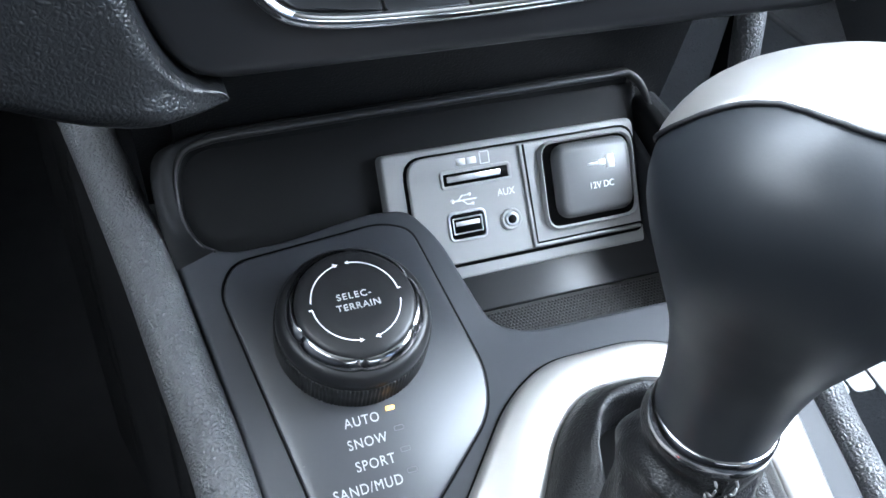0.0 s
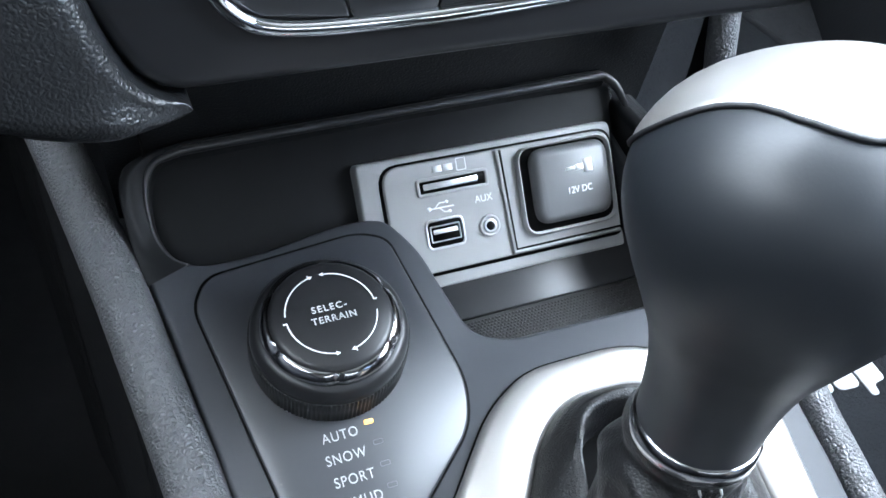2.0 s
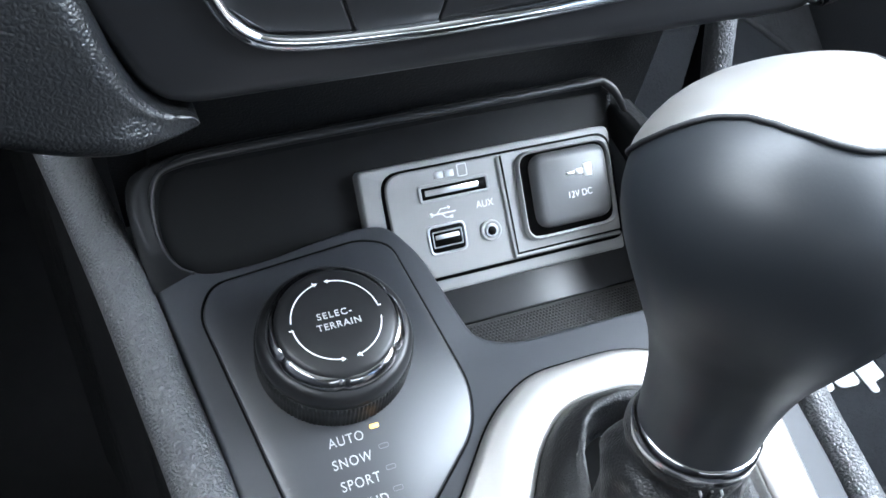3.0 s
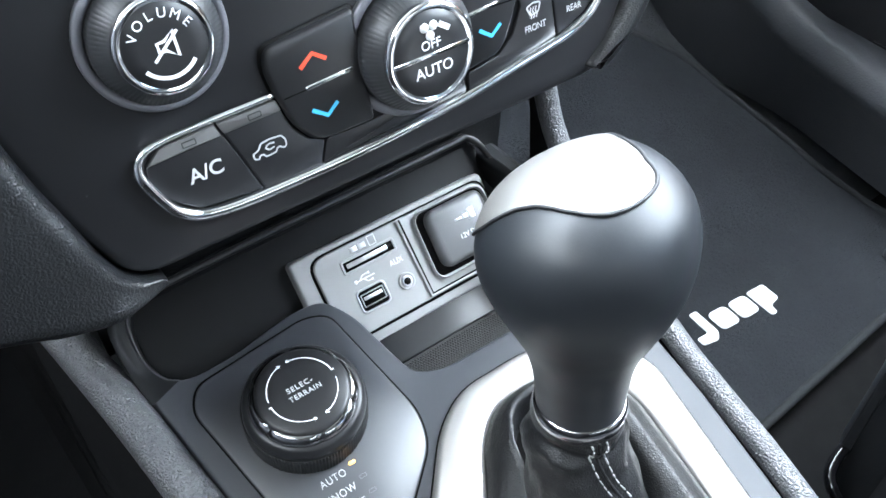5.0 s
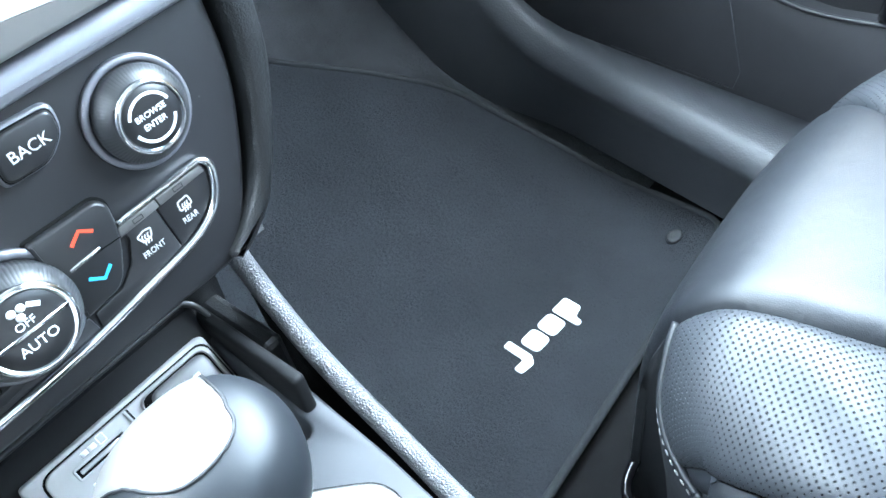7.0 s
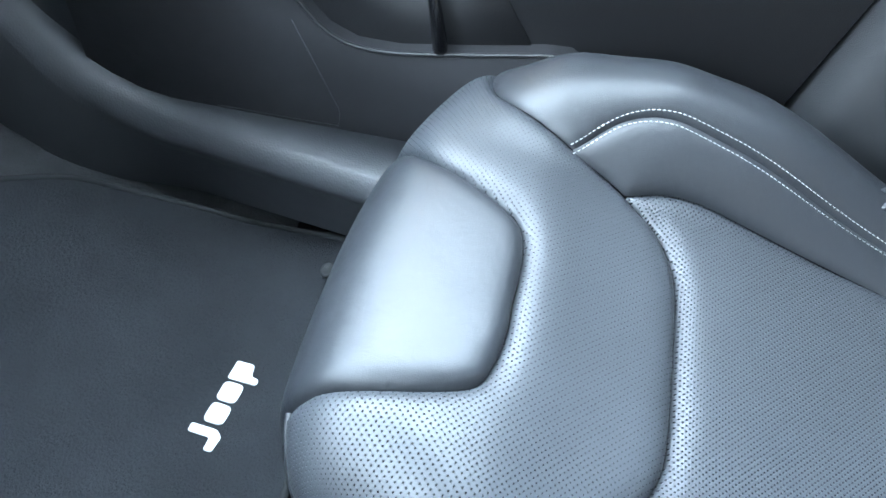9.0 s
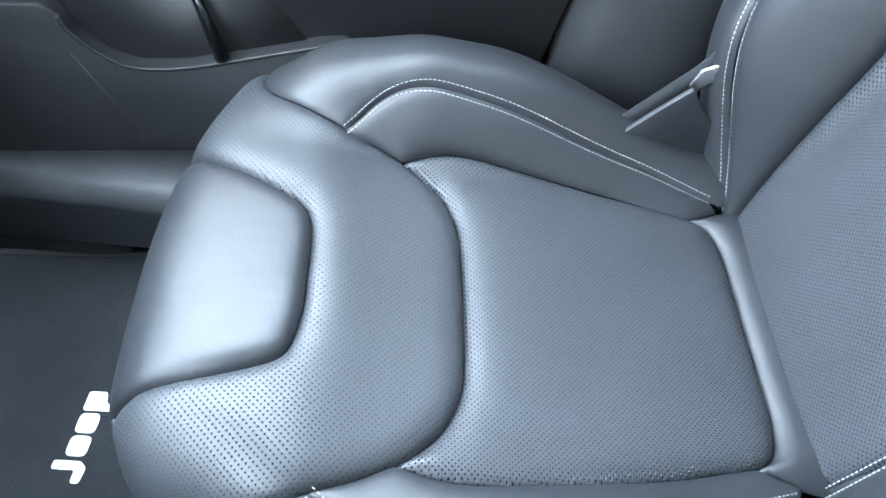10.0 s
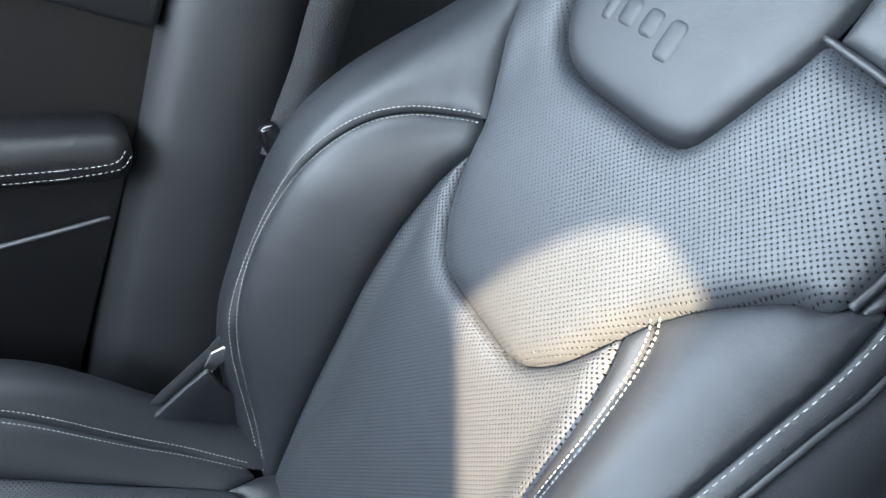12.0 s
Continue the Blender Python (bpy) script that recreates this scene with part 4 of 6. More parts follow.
def scallop(a, i):
    w = sum(math.exp(-abs((((a - q + math.pi) % (2 * math.pi)) - math.pi) / 0.085) ** 1.3) for q in (0.35, 1.40, 2.44, 3.49, 4.54, 5.58))
    return 1 - 0.062 * w * (i >= 1)


part("chrome_ring", lathe([(0.0238, 0.0185), (0.0236, 0.0205), (0.0218, 0.0228), (0.0205, 0.0232)], DIAL, 180, wave=scallop), CHROME_DIMMED, dial, "scalloped chrome ring, darkened for its reflections")
part("cap", lathe([(0.0213, 0.0215), (0.0203, 0.0238), (0.0188, 0.0246), (0.0100, 0.0250), (0.002, 0.0251)], DIAL, 96), BUTTON, dial, "black printed cap")
DT = up(DIAL, 0.02525)
part("lettering", text("SELEC-", 0.0034, DT @ Matrix.Translation((-0.0002, 0.0020, 0)), bold=0.00002, spread=1.22), PRINT, dial, "white lettering")
part("lettering", text("TERRAIN", 0.0034, DT @ Matrix.Translation((0.0004, -0.0022, 0)), bold=0.00002, spread=1.15), PRINT, dial, "white lettering")
bm = bmesh.new()
R_ = 0.0150
for a0, a1 in ((85, 5), (-10, -75), (-100, -178), (172, 105)):
    q = np.linspace(a0, a1, 14)
    ribbon([(R_ * math.cos(radians(v)), R_ * math.sin(radians(v))) for v in q], DT, 0.00042, 0.0, bm)
    tail = math.radians(a1)
    ribbon([(r * math.cos(tail), r * math.sin(tail)) for r in (R_ - 0.0002, R_ + 0.0011)], DT, 0.00042, 0.0, bm)
for a, s in ((85, 1), (-75, -1), (-100, 1), (105, -1)):
    c, t = np.array((math.cos(radians(a)), math.sin(radians(a)))), np.array((-math.sin(radians(a)), math.cos(radians(a)))) * s
    v = [bm.verts.new(DT @ Vector((*(p), 0))) for p in (R_ * c + t * 0.0015, R_ * c + c * 0.0008, R_ * c - c * 0.0008)]
    bm.faces.new(v)
part("arrow_ring", bm, WHITE, dial, "white arrow ring")
pm = up(CON, 0.00125)
for i, (wd, y) in enumerate((("AUTO", 0.0735), ("SNOW", 0.0660), ("SPORT", 0.0585), ("SAND/MUD", 0.0512))):
    part("lettering", text(wd, 0.0049, pm @ Matrix.Translation((-0.0625 + 0.0005 * i, y * KY - 0.0004, 0)), "RIGHT", squeeze=0.84, spread=1.14), PRINT, sel, "white lettering")
    x0 = -0.0598 if i == 0 else -0.0589
    o = rounded([(x0, (y + 0.0008) * KY), (x0 + 0.0032, (y + 0.0008) * KY), (x0 + 0.0032, (y + 0.0023) * KY), (x0, (y + 0.0023) * KY)], 0.0005)
    if i == 0:
        part("indicator", plate(o, up(pm, 0.0002), 0.0004), LED_ON, sel, "lit amber indicator")
    else:
        q = part("indicator", ribbon(o, up(pm, 0.0002), 0.00025, 0.0, closed=True), BAND, sel, "unlit indicator window")
        part("window", plate(o, up(pm, -0.0001), 0.0003), BUTTON, q)

# ---------------------------------------------------------------- gear selector
shift = thing("gear_selector", "black gear selector knob on stitched leather boot, satin silver surround", "gear lever", (0.01, 0, 0.28))
bo = rounded(con([(-0.018, 0.0665), (0.001, 0.0770), (0.050, 0.0770), (0.0885, 0.0420), (0.0690, -0.0760), (0.0520, -0.0880), (0.0100, -0.0980), (-0.0300, -0.1300), (-0.0860, -0.1300), (-0.0900, -0.0200), (-0.0740, 0.0035)]), [0.012, 0.012, 0.02, 0.012, 0.012, 0.012, 0.02, 0.02, 0.02, 0.02, 0.01], 7)
bi = rounded(con([(-0.0050, 0.0500), (0.0100, 0.0610), (0.0400, 0.0610), (0.0670, 0.0320), (0.0545, -0.0660), (0.0440, -0.0740), (0.0200, -0.0760), (-0.0260, -0.0280), (-0.0340, 0.0080)]), [0.010, 0.010, 0.018, 0.010, 0.010, 0.010, 0.018, 0.012, 0.010], 7)
part("gap", plate([(x * 1.012, y * 1.012) for x, y in bo], up(CON, 0.0005), 0.002), HOLE, shift, "dark joint round the surround")
part("surround", plate(bo, up(CON, 0.0045), 0.006, 0.0030, bi), SILVER, shift, "satin silver surround")
gate = rounded(con([(-0.0380, 0.0010), (-0.0260, -0.0140), (-0.0200, -0.0600), (-0.0650, -0.0600), (-0.0600, -0.0120), (-0.0500, -0.0010)]), 0.005)
g_ = part("gate_plate", plate(gate, up(CON, 0.0050), 0.003, 0.0006), BUTTON, shift, "gloss black gear indicator plate")
part("lettering", text("P", 0.0105, up(CON, 0.0051) @ Matrix.Translation((-0.0435, -0.0085, 0)) @ Matrix.Rotation(radians(0), 4, "Z")), WHITE, g_, "white lettering")
part("indicator", lathe([(0.0018, 0.0050), (0.0014, 0.0056)], CON @ Matrix.Translation((-0.0525, -0.0095, 0)), 16), LED_RED, g_, "lit red indicator")

AX = Vector((0.012, 0.012, 0.352))   # neck of the knob
AXU = Vector((0.03, 0.06, 1)).normalized()
# boot: padded flaps along the surround, and a creased sleeve that runs down from the neck to the rear
neck = CON.inverted() @ AX
SPINE = [np.array(p) for p in ((0.012, 0.040), (0.0105, 0.010), (0.006, -0.020), (0.006, -0.050))]


def nearest_spine(p):
    best = None
    for a, b in zip(SPINE, SPINE[1:]):
        t = min(1.0, max(0.0, float((p - a) @ (b - a) / ((b - a) @ (b - a)))))
        q = a + t * (b - a)
        d = float(np.linalg.norm(p - q))
        if best is None or d < best[0]:
            best = (d, q)
    return best[1]


bm = bmesh.new()
rim_pts = [np.array(p, float) for p in bi]
border = []
for a, b in zip(rim_pts, rim_pts[1:] + rim_pts[:1]):
    n_ = max(1, int(np.linalg.norm(b - a) / 0.0016))
    border += [a + (b - a) * t / n_ for t in range(n_)]
NT = 30
rings = []
for i in range(NT + 1):
    t = i / NT
    ring = []
    for j, p in enumerate(border):
        q = nearest_spine(p)
        out = (p - q) / (np.linalg.norm(p - q) + 1e-9)
        u, v = p + out * 0.002 + (q - p) * t
        right = smooth(-0.01, 0.03, p[0])
        rear_ = min(1.0, max(0.0, (-0.052 - p[1]) / 0.02)) if p[0] < 0.047 else 0.0
        puffed = float(np.interp(t, [0, 0.05, 0.15, 0.30, 0.42, 0.52, 0.62, 1.0], [-0.003, 0.005, 0.0125, 0.0175, 0.0165, 0.0105, 0.001, -0.006]))
        flat = float(np.interp(t, [0, 0.05, 0.15, 0.32, 0.50, 0.60, 0.66, 1.0], [-0.003, 0.004, 0.0085, 0.0135, 0.0180, 0.0185, 0.004, -0.006]))
        z = (puffed * right + flat * (1 - right)) * (1 - 0.75 * rear_)
        ph = j * 0.11
        z += math.sin(math.pi * min(1, t * 1.6)) * (0.0003 * math.sin(ph * 0.9 + 7 * t) + 0.0002 * math.sin(ph * 1.9 - 11 * t))
        ring.append(bm.verts.new(CON @ Vector((u, v, z))))
    rings.append(ring)
for a, b in zip(rings, rings[1:]):
    for j in range(len(border)):
        k_ = (j + 1) % len(border)
        bm.faces.new((a[j], a[k_], b[k_], b[j]))
# sleeve: a bent tube with folds, flattened towards the rear
SLEEVE = [(neck.x, neck.y, neck.z + 0.001, 0.0170), (neck.x, neck.y - 0.0005, 0.060, 0.0180), (0.0115, 0.0225, 0.047, 0.0200), (0.0100, 0.0120, 0.0300, 0.0225), (0.0075, -0.0060, 0.0120, 0.0250), (0.0055, -0.0300, -0.0020, 0.0255), (0.0070, -0.0560, -0.0105, 0.0250), (0.0100, -0.0860, -0.0200, 0.0240)]
sl = [np.array(p) for p in spline(SLEEVE, 12)]
NS = 72
sleeve_rows = []
for i, p in enumerate(sl):
    f = i / (len(sl) - 1)
    d = Vector((sl[min(i + 1, len(sl) - 1)] - sl[max(i - 1, 0)])[:3]).normalized()
    side_ = (Vector((1, 0, 0)) - d * d.x).normalized()
    top_ = d.cross(side_)
    row = []
    for j in range(NS):
        a = 2 * math.pi * j / NS
        w = smooth(0.10, 0.30, f)
        # folds: across the sleeve below the collar, and where it bends to the rear
        left_ = smooth(-0.2, 0.7, -math.cos(a))
        fold = 0.0006 * math.sin(40 * f + 2.0 * math.sin(2 * a) + 0.8) * smooth(0.08, 0.22, f) * (1 - smooth(0.5, 0.75, f))
        fold += (0.0016 * math.exp(-((f - 0.31 - 0.06 * math.cos(a)) / 0.045) ** 2) - 0.0020 * math.exp(-((f - 0.24 - 0.06 * math.cos(a)) / 0.035) ** 2)) * left_
        fold -= 0.0022 * math.exp(-((f - 0.60 - 0.03 * math.cos(a)) / 0.022) ** 2) * smooth(-0.6, 0.4, math.cos(a) + 0.2)
        fold += 0.0009 * math.exp(-((f - 0.655) / 0.03) ** 2)
        fold += 0.0005 * math.sin(7 * a + 13 * f) * w + 0.0002 * math.sin(15 * a - 30 * f) * w
        r = p[3] + fold
        sq = math.copysign(abs(math.cos(a)) ** (1 - 0.15 * w), math.cos(a))
        c = Vector(p[:3]) + side_ * (r * sq) + top_ * (r * math.sin(a) * (1 - 0.10 * w))
        row.append(bm.verts.new(CON @ c))
    sleeve_rows.append(row)
for a, b in zip(sleeve_rows, sleeve_rows[1:]):
    for j in range(NS):
        bm.faces.new((a[j], a[(j + 1) % NS], b[(j + 1) % NS], b[j]))
bmesh.ops.recalc_face_normals(bm, faces=bm.faces)
sleeve_pts = [[v.co.copy() for v in r] for r in sleeve_rows]
boot = part("boot", bm, BOOT, shift, "creased black leather boot")


def dashes(path, length=0.0028, gap=0.0016, w=0.0009, bm=None, lift=Vector((0, 0, 0))):
    """Short thread stitches along a 3D path."""
    bm = bm or bmesh.new()
    P = [Vector(p) for p in path]
    L_ = [0.0]
    for a, b in zip(P, P[1:]):
        L_.append(L_[-1] + (b - a).length)

    def at(s):
        s = min(max(s, 0), L_[-1])
        i = max(0, min(len(P) - 2, int(np.searchsorted(L_, s) - 1)))
        d = L_[i + 1] - L_[i] or 1
        return P[i].lerp(P[i + 1], (s - L_[i]) / d)

    s = 0.0
    while s + length < L_[-1]:
        a, b = at(s), at(s + length)
        t = (b - a)
        if t.length > 1e-6:
            t.normalize()
            n = t.cross(Vector((0.3, 0.2, 1))).normalized()
            u = n.cross(t)
            c = (a + b) / 2 + lift
            q = [c - t * length / 2, c + n * w / 2 - t * length * 0.3, c + n * w / 2 + t * length * 0.3, c + t * length / 2, c - n * w / 2 + t * length * 0.3, c - n * w / 2 - t * length * 0.3]
            lo = [bm.verts.new(p - u * w * 0.3) for p in q]
            hi = [bm.verts.new(p + u * w * 0.35) for p in q]
            for i in range(6):
                j = (i + 1) % 6
                bm.faces.new((lo[i], lo[j], hi[j], hi[i]))
            bm.faces.new(hi)
        s += length + gap
    return bm


# double seam along the upper side of the sleeve, with a flat tape between
bm = bmesh.new()
seams = {}
for sgn in (-1, 0, 1):
    line = []
    for i in range(5, len(sleeve_pts) - 3):
        f = i / (len(sleeve_pts) - 1)
        ja = NS * 0.25 - 4.5 * math.sin(math.pi * smooth(0.30, 0.95, f)) * 0.6 + 3.0 * (1 - smooth(0.1, 0.55, f))
        j0 = int(ja)
        c = sleeve_pts[i][j0].lerp(sleeve_pts[i][j0 + 1], ja - j0)
        ahead_ = (sleeve_pts[i + 1][j0] - sleeve_pts[i - 1][j0]).normalized()
        side_ = (sleeve_pts[i][j0 + 2] - sleeve_pts[i][j0 - 2]).normalized()
        n_ = side_.cross(ahead_)
        if n_.z < 0:
            n_ = -n_
        line.append(c + side_ * 0.0030 * sgn + n_ * (0.0012 if sgn else 0.0002))
    seams[sgn] = line
    if sgn:
        dashes([Vector(p) for p in spline([tuple(p) for p in line], 3)], 0.0030, 0.0009, 0.0007, bm)
part("stitching", bm, THREAD, boot, "pale double stitching")
part("seam", sweep(seams[0], 0.0007, seg=6), BOOT, boot, "seam between the stitches")

# knob: rounded, wider at the top, leaning slightly
KX = (Vector((1, 0, 0)) - AXU * AXU.x).normalized()
KM = basis(AX, KX, AXU.cross(KX))
kp = [(0.0165, -0.002), (0.0166, 0.004), (0.0172, 0.013), (0.0184, 0.023), (0.0212, 0.034), (0.0258, 0.045), (0.0305, 0.056), (0.0335, 0.066), (0.0346, 0.0755), (0.0336, 0.0845), (0.0300, 0.0925), (0.0235, 0.0985), (0.0150, 0.1020), (0.007, 0.1035), (0.001, 0.1038)]
kp = [tuple(p) for p in spline(kp, 4)]


def knob_point(a, i, grow=0.0):
    r, z = kp[i]
    t = smooth(0.03, 0.09, z)
    rr = r * (1 + 0.05 * t * math.cos(2 * (a - 0.2))) + grow * (1 if r > 0.004 else r / 0.004)
    swell = max(0.0, math.cos(a - radians(115))) * smooth(0.055, 0.09, z)
    z -= 0.14 * rr * max(0.0, math.cos(a - radians(120))) * smooth(0.05, 0.09, z)
    z += 0.08 * rr * max(0.0, math.cos(a - radians(30))) ** 4 * smooth(0.07, 0.10, z)
    rr *= 1 + 0.08 * swell
    return KM @ Vector((rr * math.cos(a), rr * math.sin(a), z + grow * smooth(0.075, 0.10, z)))


bm = bmesh.new()
NK = 64
rings = [[bm.verts.new(knob_point(2 * math.pi * j / NK, i)) for j in range(NK)] for i in range(len(kp))]
for a, b in zip(rings, rings[1:]):
    for j in range(NK):
        bm.faces.new((a[j], a[(j + 1) % NK], b[(j + 1) % NK], b[j]))
bm.faces.new(rings[-1])
knob = part("knob", bm, KNOB, shift, "smooth dark leather-like knob")
# silver cap: a shield on the crown that reaches down towards the rear
bm = bmesh.new()
NC, NR = 96, 14


def crown_at(a, s):
    """A place on the crown: s = 0 at the top, growing down the side, as an index along the profile."""
    f = (len(kp) - 1) - s
    i = max(0, min(len(kp) - 2, int(f)))
    return knob_point(a, i, 0.0007).lerp(knob_point(a, i + 1, 0.0007), f - i)


def cap_reach(a):
    """How far down the crown the cap comes: a shield that runs down the front."""
    d = math.degrees(a) % 360
    return float(np.interp(d, [0, 12, 26, 36, 48, 65, 90, 130, 145, 154, 160, 166, 177, 191, 217, 240, 257, 283, 308, 324, 345, 360], [9.0, 9.4, 10.4, 12.0, 16.0, 21.0, 23.0, 22.5, 19.0, 16.0, 13.2, 11.0, 9.4, 8.9, 9.1, 9.4, 9.3, 9.2, 9.3, 9.2, 8.5, 9.0]))


ring = []
for k_ in range(NR + 1):
    ring.append([bm.verts.new(crown_at(2 * math.pi * j / NC, max(0.4, cap_reach(2 * math.pi * j / NC) * k_ / NR)) - (AXU * 0.0011 if k_ == NR else Vector())) for j in range(NC)])
for a, b in zip(ring, ring[1:]):
    for j in range(NC):
        bm.faces.new((a[j], b[j], b[(j + 1) % NC], a[(j + 1) % NC]))
bm.faces.new(ring[0])
bmesh.ops.recalc_face_normals(bm, faces=bm.faces)
part("cap", bm, SILVER, knob, "satin silver cap")
part("cap_joint", sweep([crown_at(2 * math.pi * j / 96, cap_reach(2 * math.pi * j / 96) + 0.15) - AXU * 0.0005 for j in range(96)], 0.0006, True, 6), SEAM, knob, "dark joint round the cap")
part("collar_ring", lathe([(0.0172, -0.0040), (0.0176, -0.0034), (0.0174, 0.0020), (0.0167, 0.0026)], KM, 64), CHROME_DIMMED, shift, "chrome collar ring, darkened for its reflections")


# ---------------------------------------------------------------- floor mat
fm = thing("floor_mat", "charcoal carpet floor mat with bound edge and white emblem", "floor mat", (0.39, 0.2, 0))


def mat_z(y):
    return float(np.interp(y, [0.20, 0.25, 0.30, 0.40, 0.50, 0.60, 0.66], [-0.004, 0.006, 0.026, 0.057, 0.098, 0.158, 0.215]))


mo = rounded([(0.135, 0.066), (0.628, 0.098), (0.633, 0.20), (0.620, 0.30), (0.612, 0.38), (0.600, 0.452), (0.575, 0.496), (0.532, 0.541), (0.450, 0.612), (0.40, 0.640), (0.14, 0.650)], [0.02, 0.030, 0.03, 0.03, 0.03, 0.03, 0.02, 0.03, 0.03, 0.03, 0.03], 6)


def sheet(outline, step, height, thick):
    """A thin draped sheet over an outline, with rounded border."""
    k = len(outline)
    xs = [p[0] for p in outline]
    ys = [p[1] for p in outline]
    pts = [Vector((p[0], p[1])) for p in outline]
    P = np.array(outline)
    for x in np.arange(min(xs), max(xs), step):
        for y in np.arange(min(ys), max(ys), step):
            if inside(P, x, y) and edge_dist(P, np.array([[x, y]]))[0] > step * 0.5:
                pts.append(Vector((x, y)))
    vs, _, fs, *_ = delaunay_2d_cdt(pts, [], [list(range(k))], 1, 1e-6)
    bm = bmesh.new()
    V = [bm.verts.new((v.x, v.y, height(v.y))) for v in vs]
    for f in fs:
        bm.faces.new([V[i] for i in f])
    bmesh.ops.recalc_face_normals(bm, faces=bm.faces)
    if bm.faces[:][0].normal.z < 0:
        bmesh.ops.reverse_faces(bm, faces=bm.faces)
    ex = bmesh.ops.extrude_face_region(bm, geom=bm.faces[:])
    bmesh.ops.translate(bm, verts=[v for v in ex["geom"] if isinstance(v, bmesh.types.BMVert)], vec=(0, 0, -thick))
    bmesh.ops.recalc_face_normals(bm, faces=bm.faces)
    return bm


def inside(P, x, y):
    x1, y1 = P[:, 0], P[:, 1]
    x2, y2 = np.roll(x1, -1), np.roll(y1, -1)
    c = ((y1 > y) != (y2 > y)) & (x < (x2 - x1) * (y - y1) / (y2 - y1 + 1e-15) + x1)
    return int(c.sum()) % 2 == 1


def edge_dist(P, Q):
    a, b = P, np.roll(P, -1, 0)
    d = b - a
    l2 = (d ** 2).sum(1) + 1e-15
    t = np.clip(((Q[:, None, :] - a[None]) * d[None]).sum(2) / l2, 0, 1)
    return np.sqrt((((a[None] + t[..., None] * d[None]) - Q[:, None, :]) ** 2).sum(2)).min(1)


part("carpet_top", sheet(mo, 0.02, mat_z, 0.012), MATPILE, fm, smooth=False)
part("binding", sweep([(p[0], p[1], mat_z(p[1]) - 0.001) for p in mo], 0.0045, True, 8), MATEDGE, fm, "dark bound edge")
# the emblem: four plain white shapes
EM = basis((0.340, 0.172, -0.0025), (0.994, -0.08, 0), (0.08, 0.994, 0))
bm = bmesh.new()
for o in (rounded([(-0.003, -0.004), (0.014, -0.006), (0.021, 0.002), (0.021, 0.033), (0.011, 0.033), (0.011, 0.006), (-0.003, 0.006)], 0.003),
          rounded([(0.026, 0.0), (0.049, 0.0), (0.049, 0.024), (0.026, 0.024)], 0.007),
          rounded([(0.052, 0.0), (0.075, 0.0), (0.075, 0.024), (0.052, 0.024)], 0.007),
          rounded([(0.078, -0.011), (0.086, -0.011), (0.087, -0.001), (0.101, 0.002), (0.101, 0.024), (0.078, 0.024)], 0.004)):
    t_ = plate(o, EM, 0.0012, 0.0005)
    me_ = bpy.data.meshes.new("tmp")
    t_.to_mesh(me_)
    t_.free()
    bm.from_mesh(me_)
    bpy.data.meshes.remove(me_)
part("emblem", bm, WHITE, fm, "white embroidered emblem shapes")
part("eyelet", lathe([(0.011, -0.001), (0.011, 0.0025), (0.008, 0.0035), (0.004, 0.002)], Matrix.Translation((0.578, 0.134, -0.002)) @ Matrix.Diagonal((1.0, 0.7, 1, 1)), 24), PILLAR, fm, "plastic fixing eyelet")

# ---------------------------------------------------------------- passenger seat
PLACE = SIDE
XC = 0.3735
PROF = [(-0.526, 0.1845), (-0.436, 0.2055), (-0.296, 0.2315), (-0.166, 0.2615), (-0.09, 0.2895), (-0.026, 0.2955), (0.016, 0.2835), (0.041, 0.2475), (0.049, 0.1895), (0.044, 0.1195), (0.038, 0.0495)]
PC = np.array(spline(PROF, 40))
PL_ = np.concatenate([[0], np.cumsum(np.hypot(*np.diff(PC, axis=0).T))])


def cushion(q, s):
    """The seat cushion: q across (arc length from the middle), s along from the rear over the nose."""
    y, z = np.interp(s, PL_, PC[:, 0]), np.interp(s, PL_, PC[:, 1])
    dy = np.interp(s + .004, PL_, PC[:, 0]) - np.interp(s - .004, PL_, PC[:, 0])
    dz = np.interp(s + .004, PL_, PC[:, 1]) - np.interp(s - .004, PL_, PC[:, 1])
    l = math.hypot(dy, dz) or 1
    ny, nz = -dz / l, dy / l
    right = q > 0
    a, r = abs(q), 0.045
    e = 0.232 - 0.060 * (1 - smooth(0.02, 0.30, s)) if right else 0.205 - 0.115 * smooth(0.33, 0.55, s)
    if not right:
        r += 0.050 * smooth(0.33, 0.55, s)
        a *= 1 + 0.10 * smooth(0.33, 0.55, s)
    bol = (0.070 * (0.42 + 0.58 * smooth(0.05, 0.30, s)) if right else 0.052) * smooth(0.135, 0.220, a) * (1 - smooth(0.34 if right else 0.19, 0.54 if right else 0.44, s)) - 0.006 * (1 - min(1, a / 0.15) ** 2) * (1 - smooth(0.3, 0.42, s))
    if a <= e:
        x, h = a, bol
    else:
        g = min((a - e) / r, 1.66)
        x, h = e + r * math.sin(g), bol - r * (1 - math.cos(g))
        ex = a - e - 1.66 * r
        if ex > 0:
            h -= ex
            x -= ex * 0.09
    y -= (0.030 if right else 0.018) * (x / 0.2) ** 2.5 * smooth(0.40, 0.57, s)
    f = smooth(0.36, 0.60, s)
    drop, lift = min(h, 0.0), max(h, 0.0)
    y += ny * lift + drop * ny * f
    z += nz * lift + drop * (nz * f + 1 - f)
    return Vector((XC + math.copysign(x, q), y, z))


BO = Vector((XC, -0.503, 0.2195))
LEAN = radians(24.8)
BUP, BN = Vector((0, -math.sin(LEAN), math.cos(LEAN))), Vector((0, math.cos(LEAN), math.sin(LEAN)))


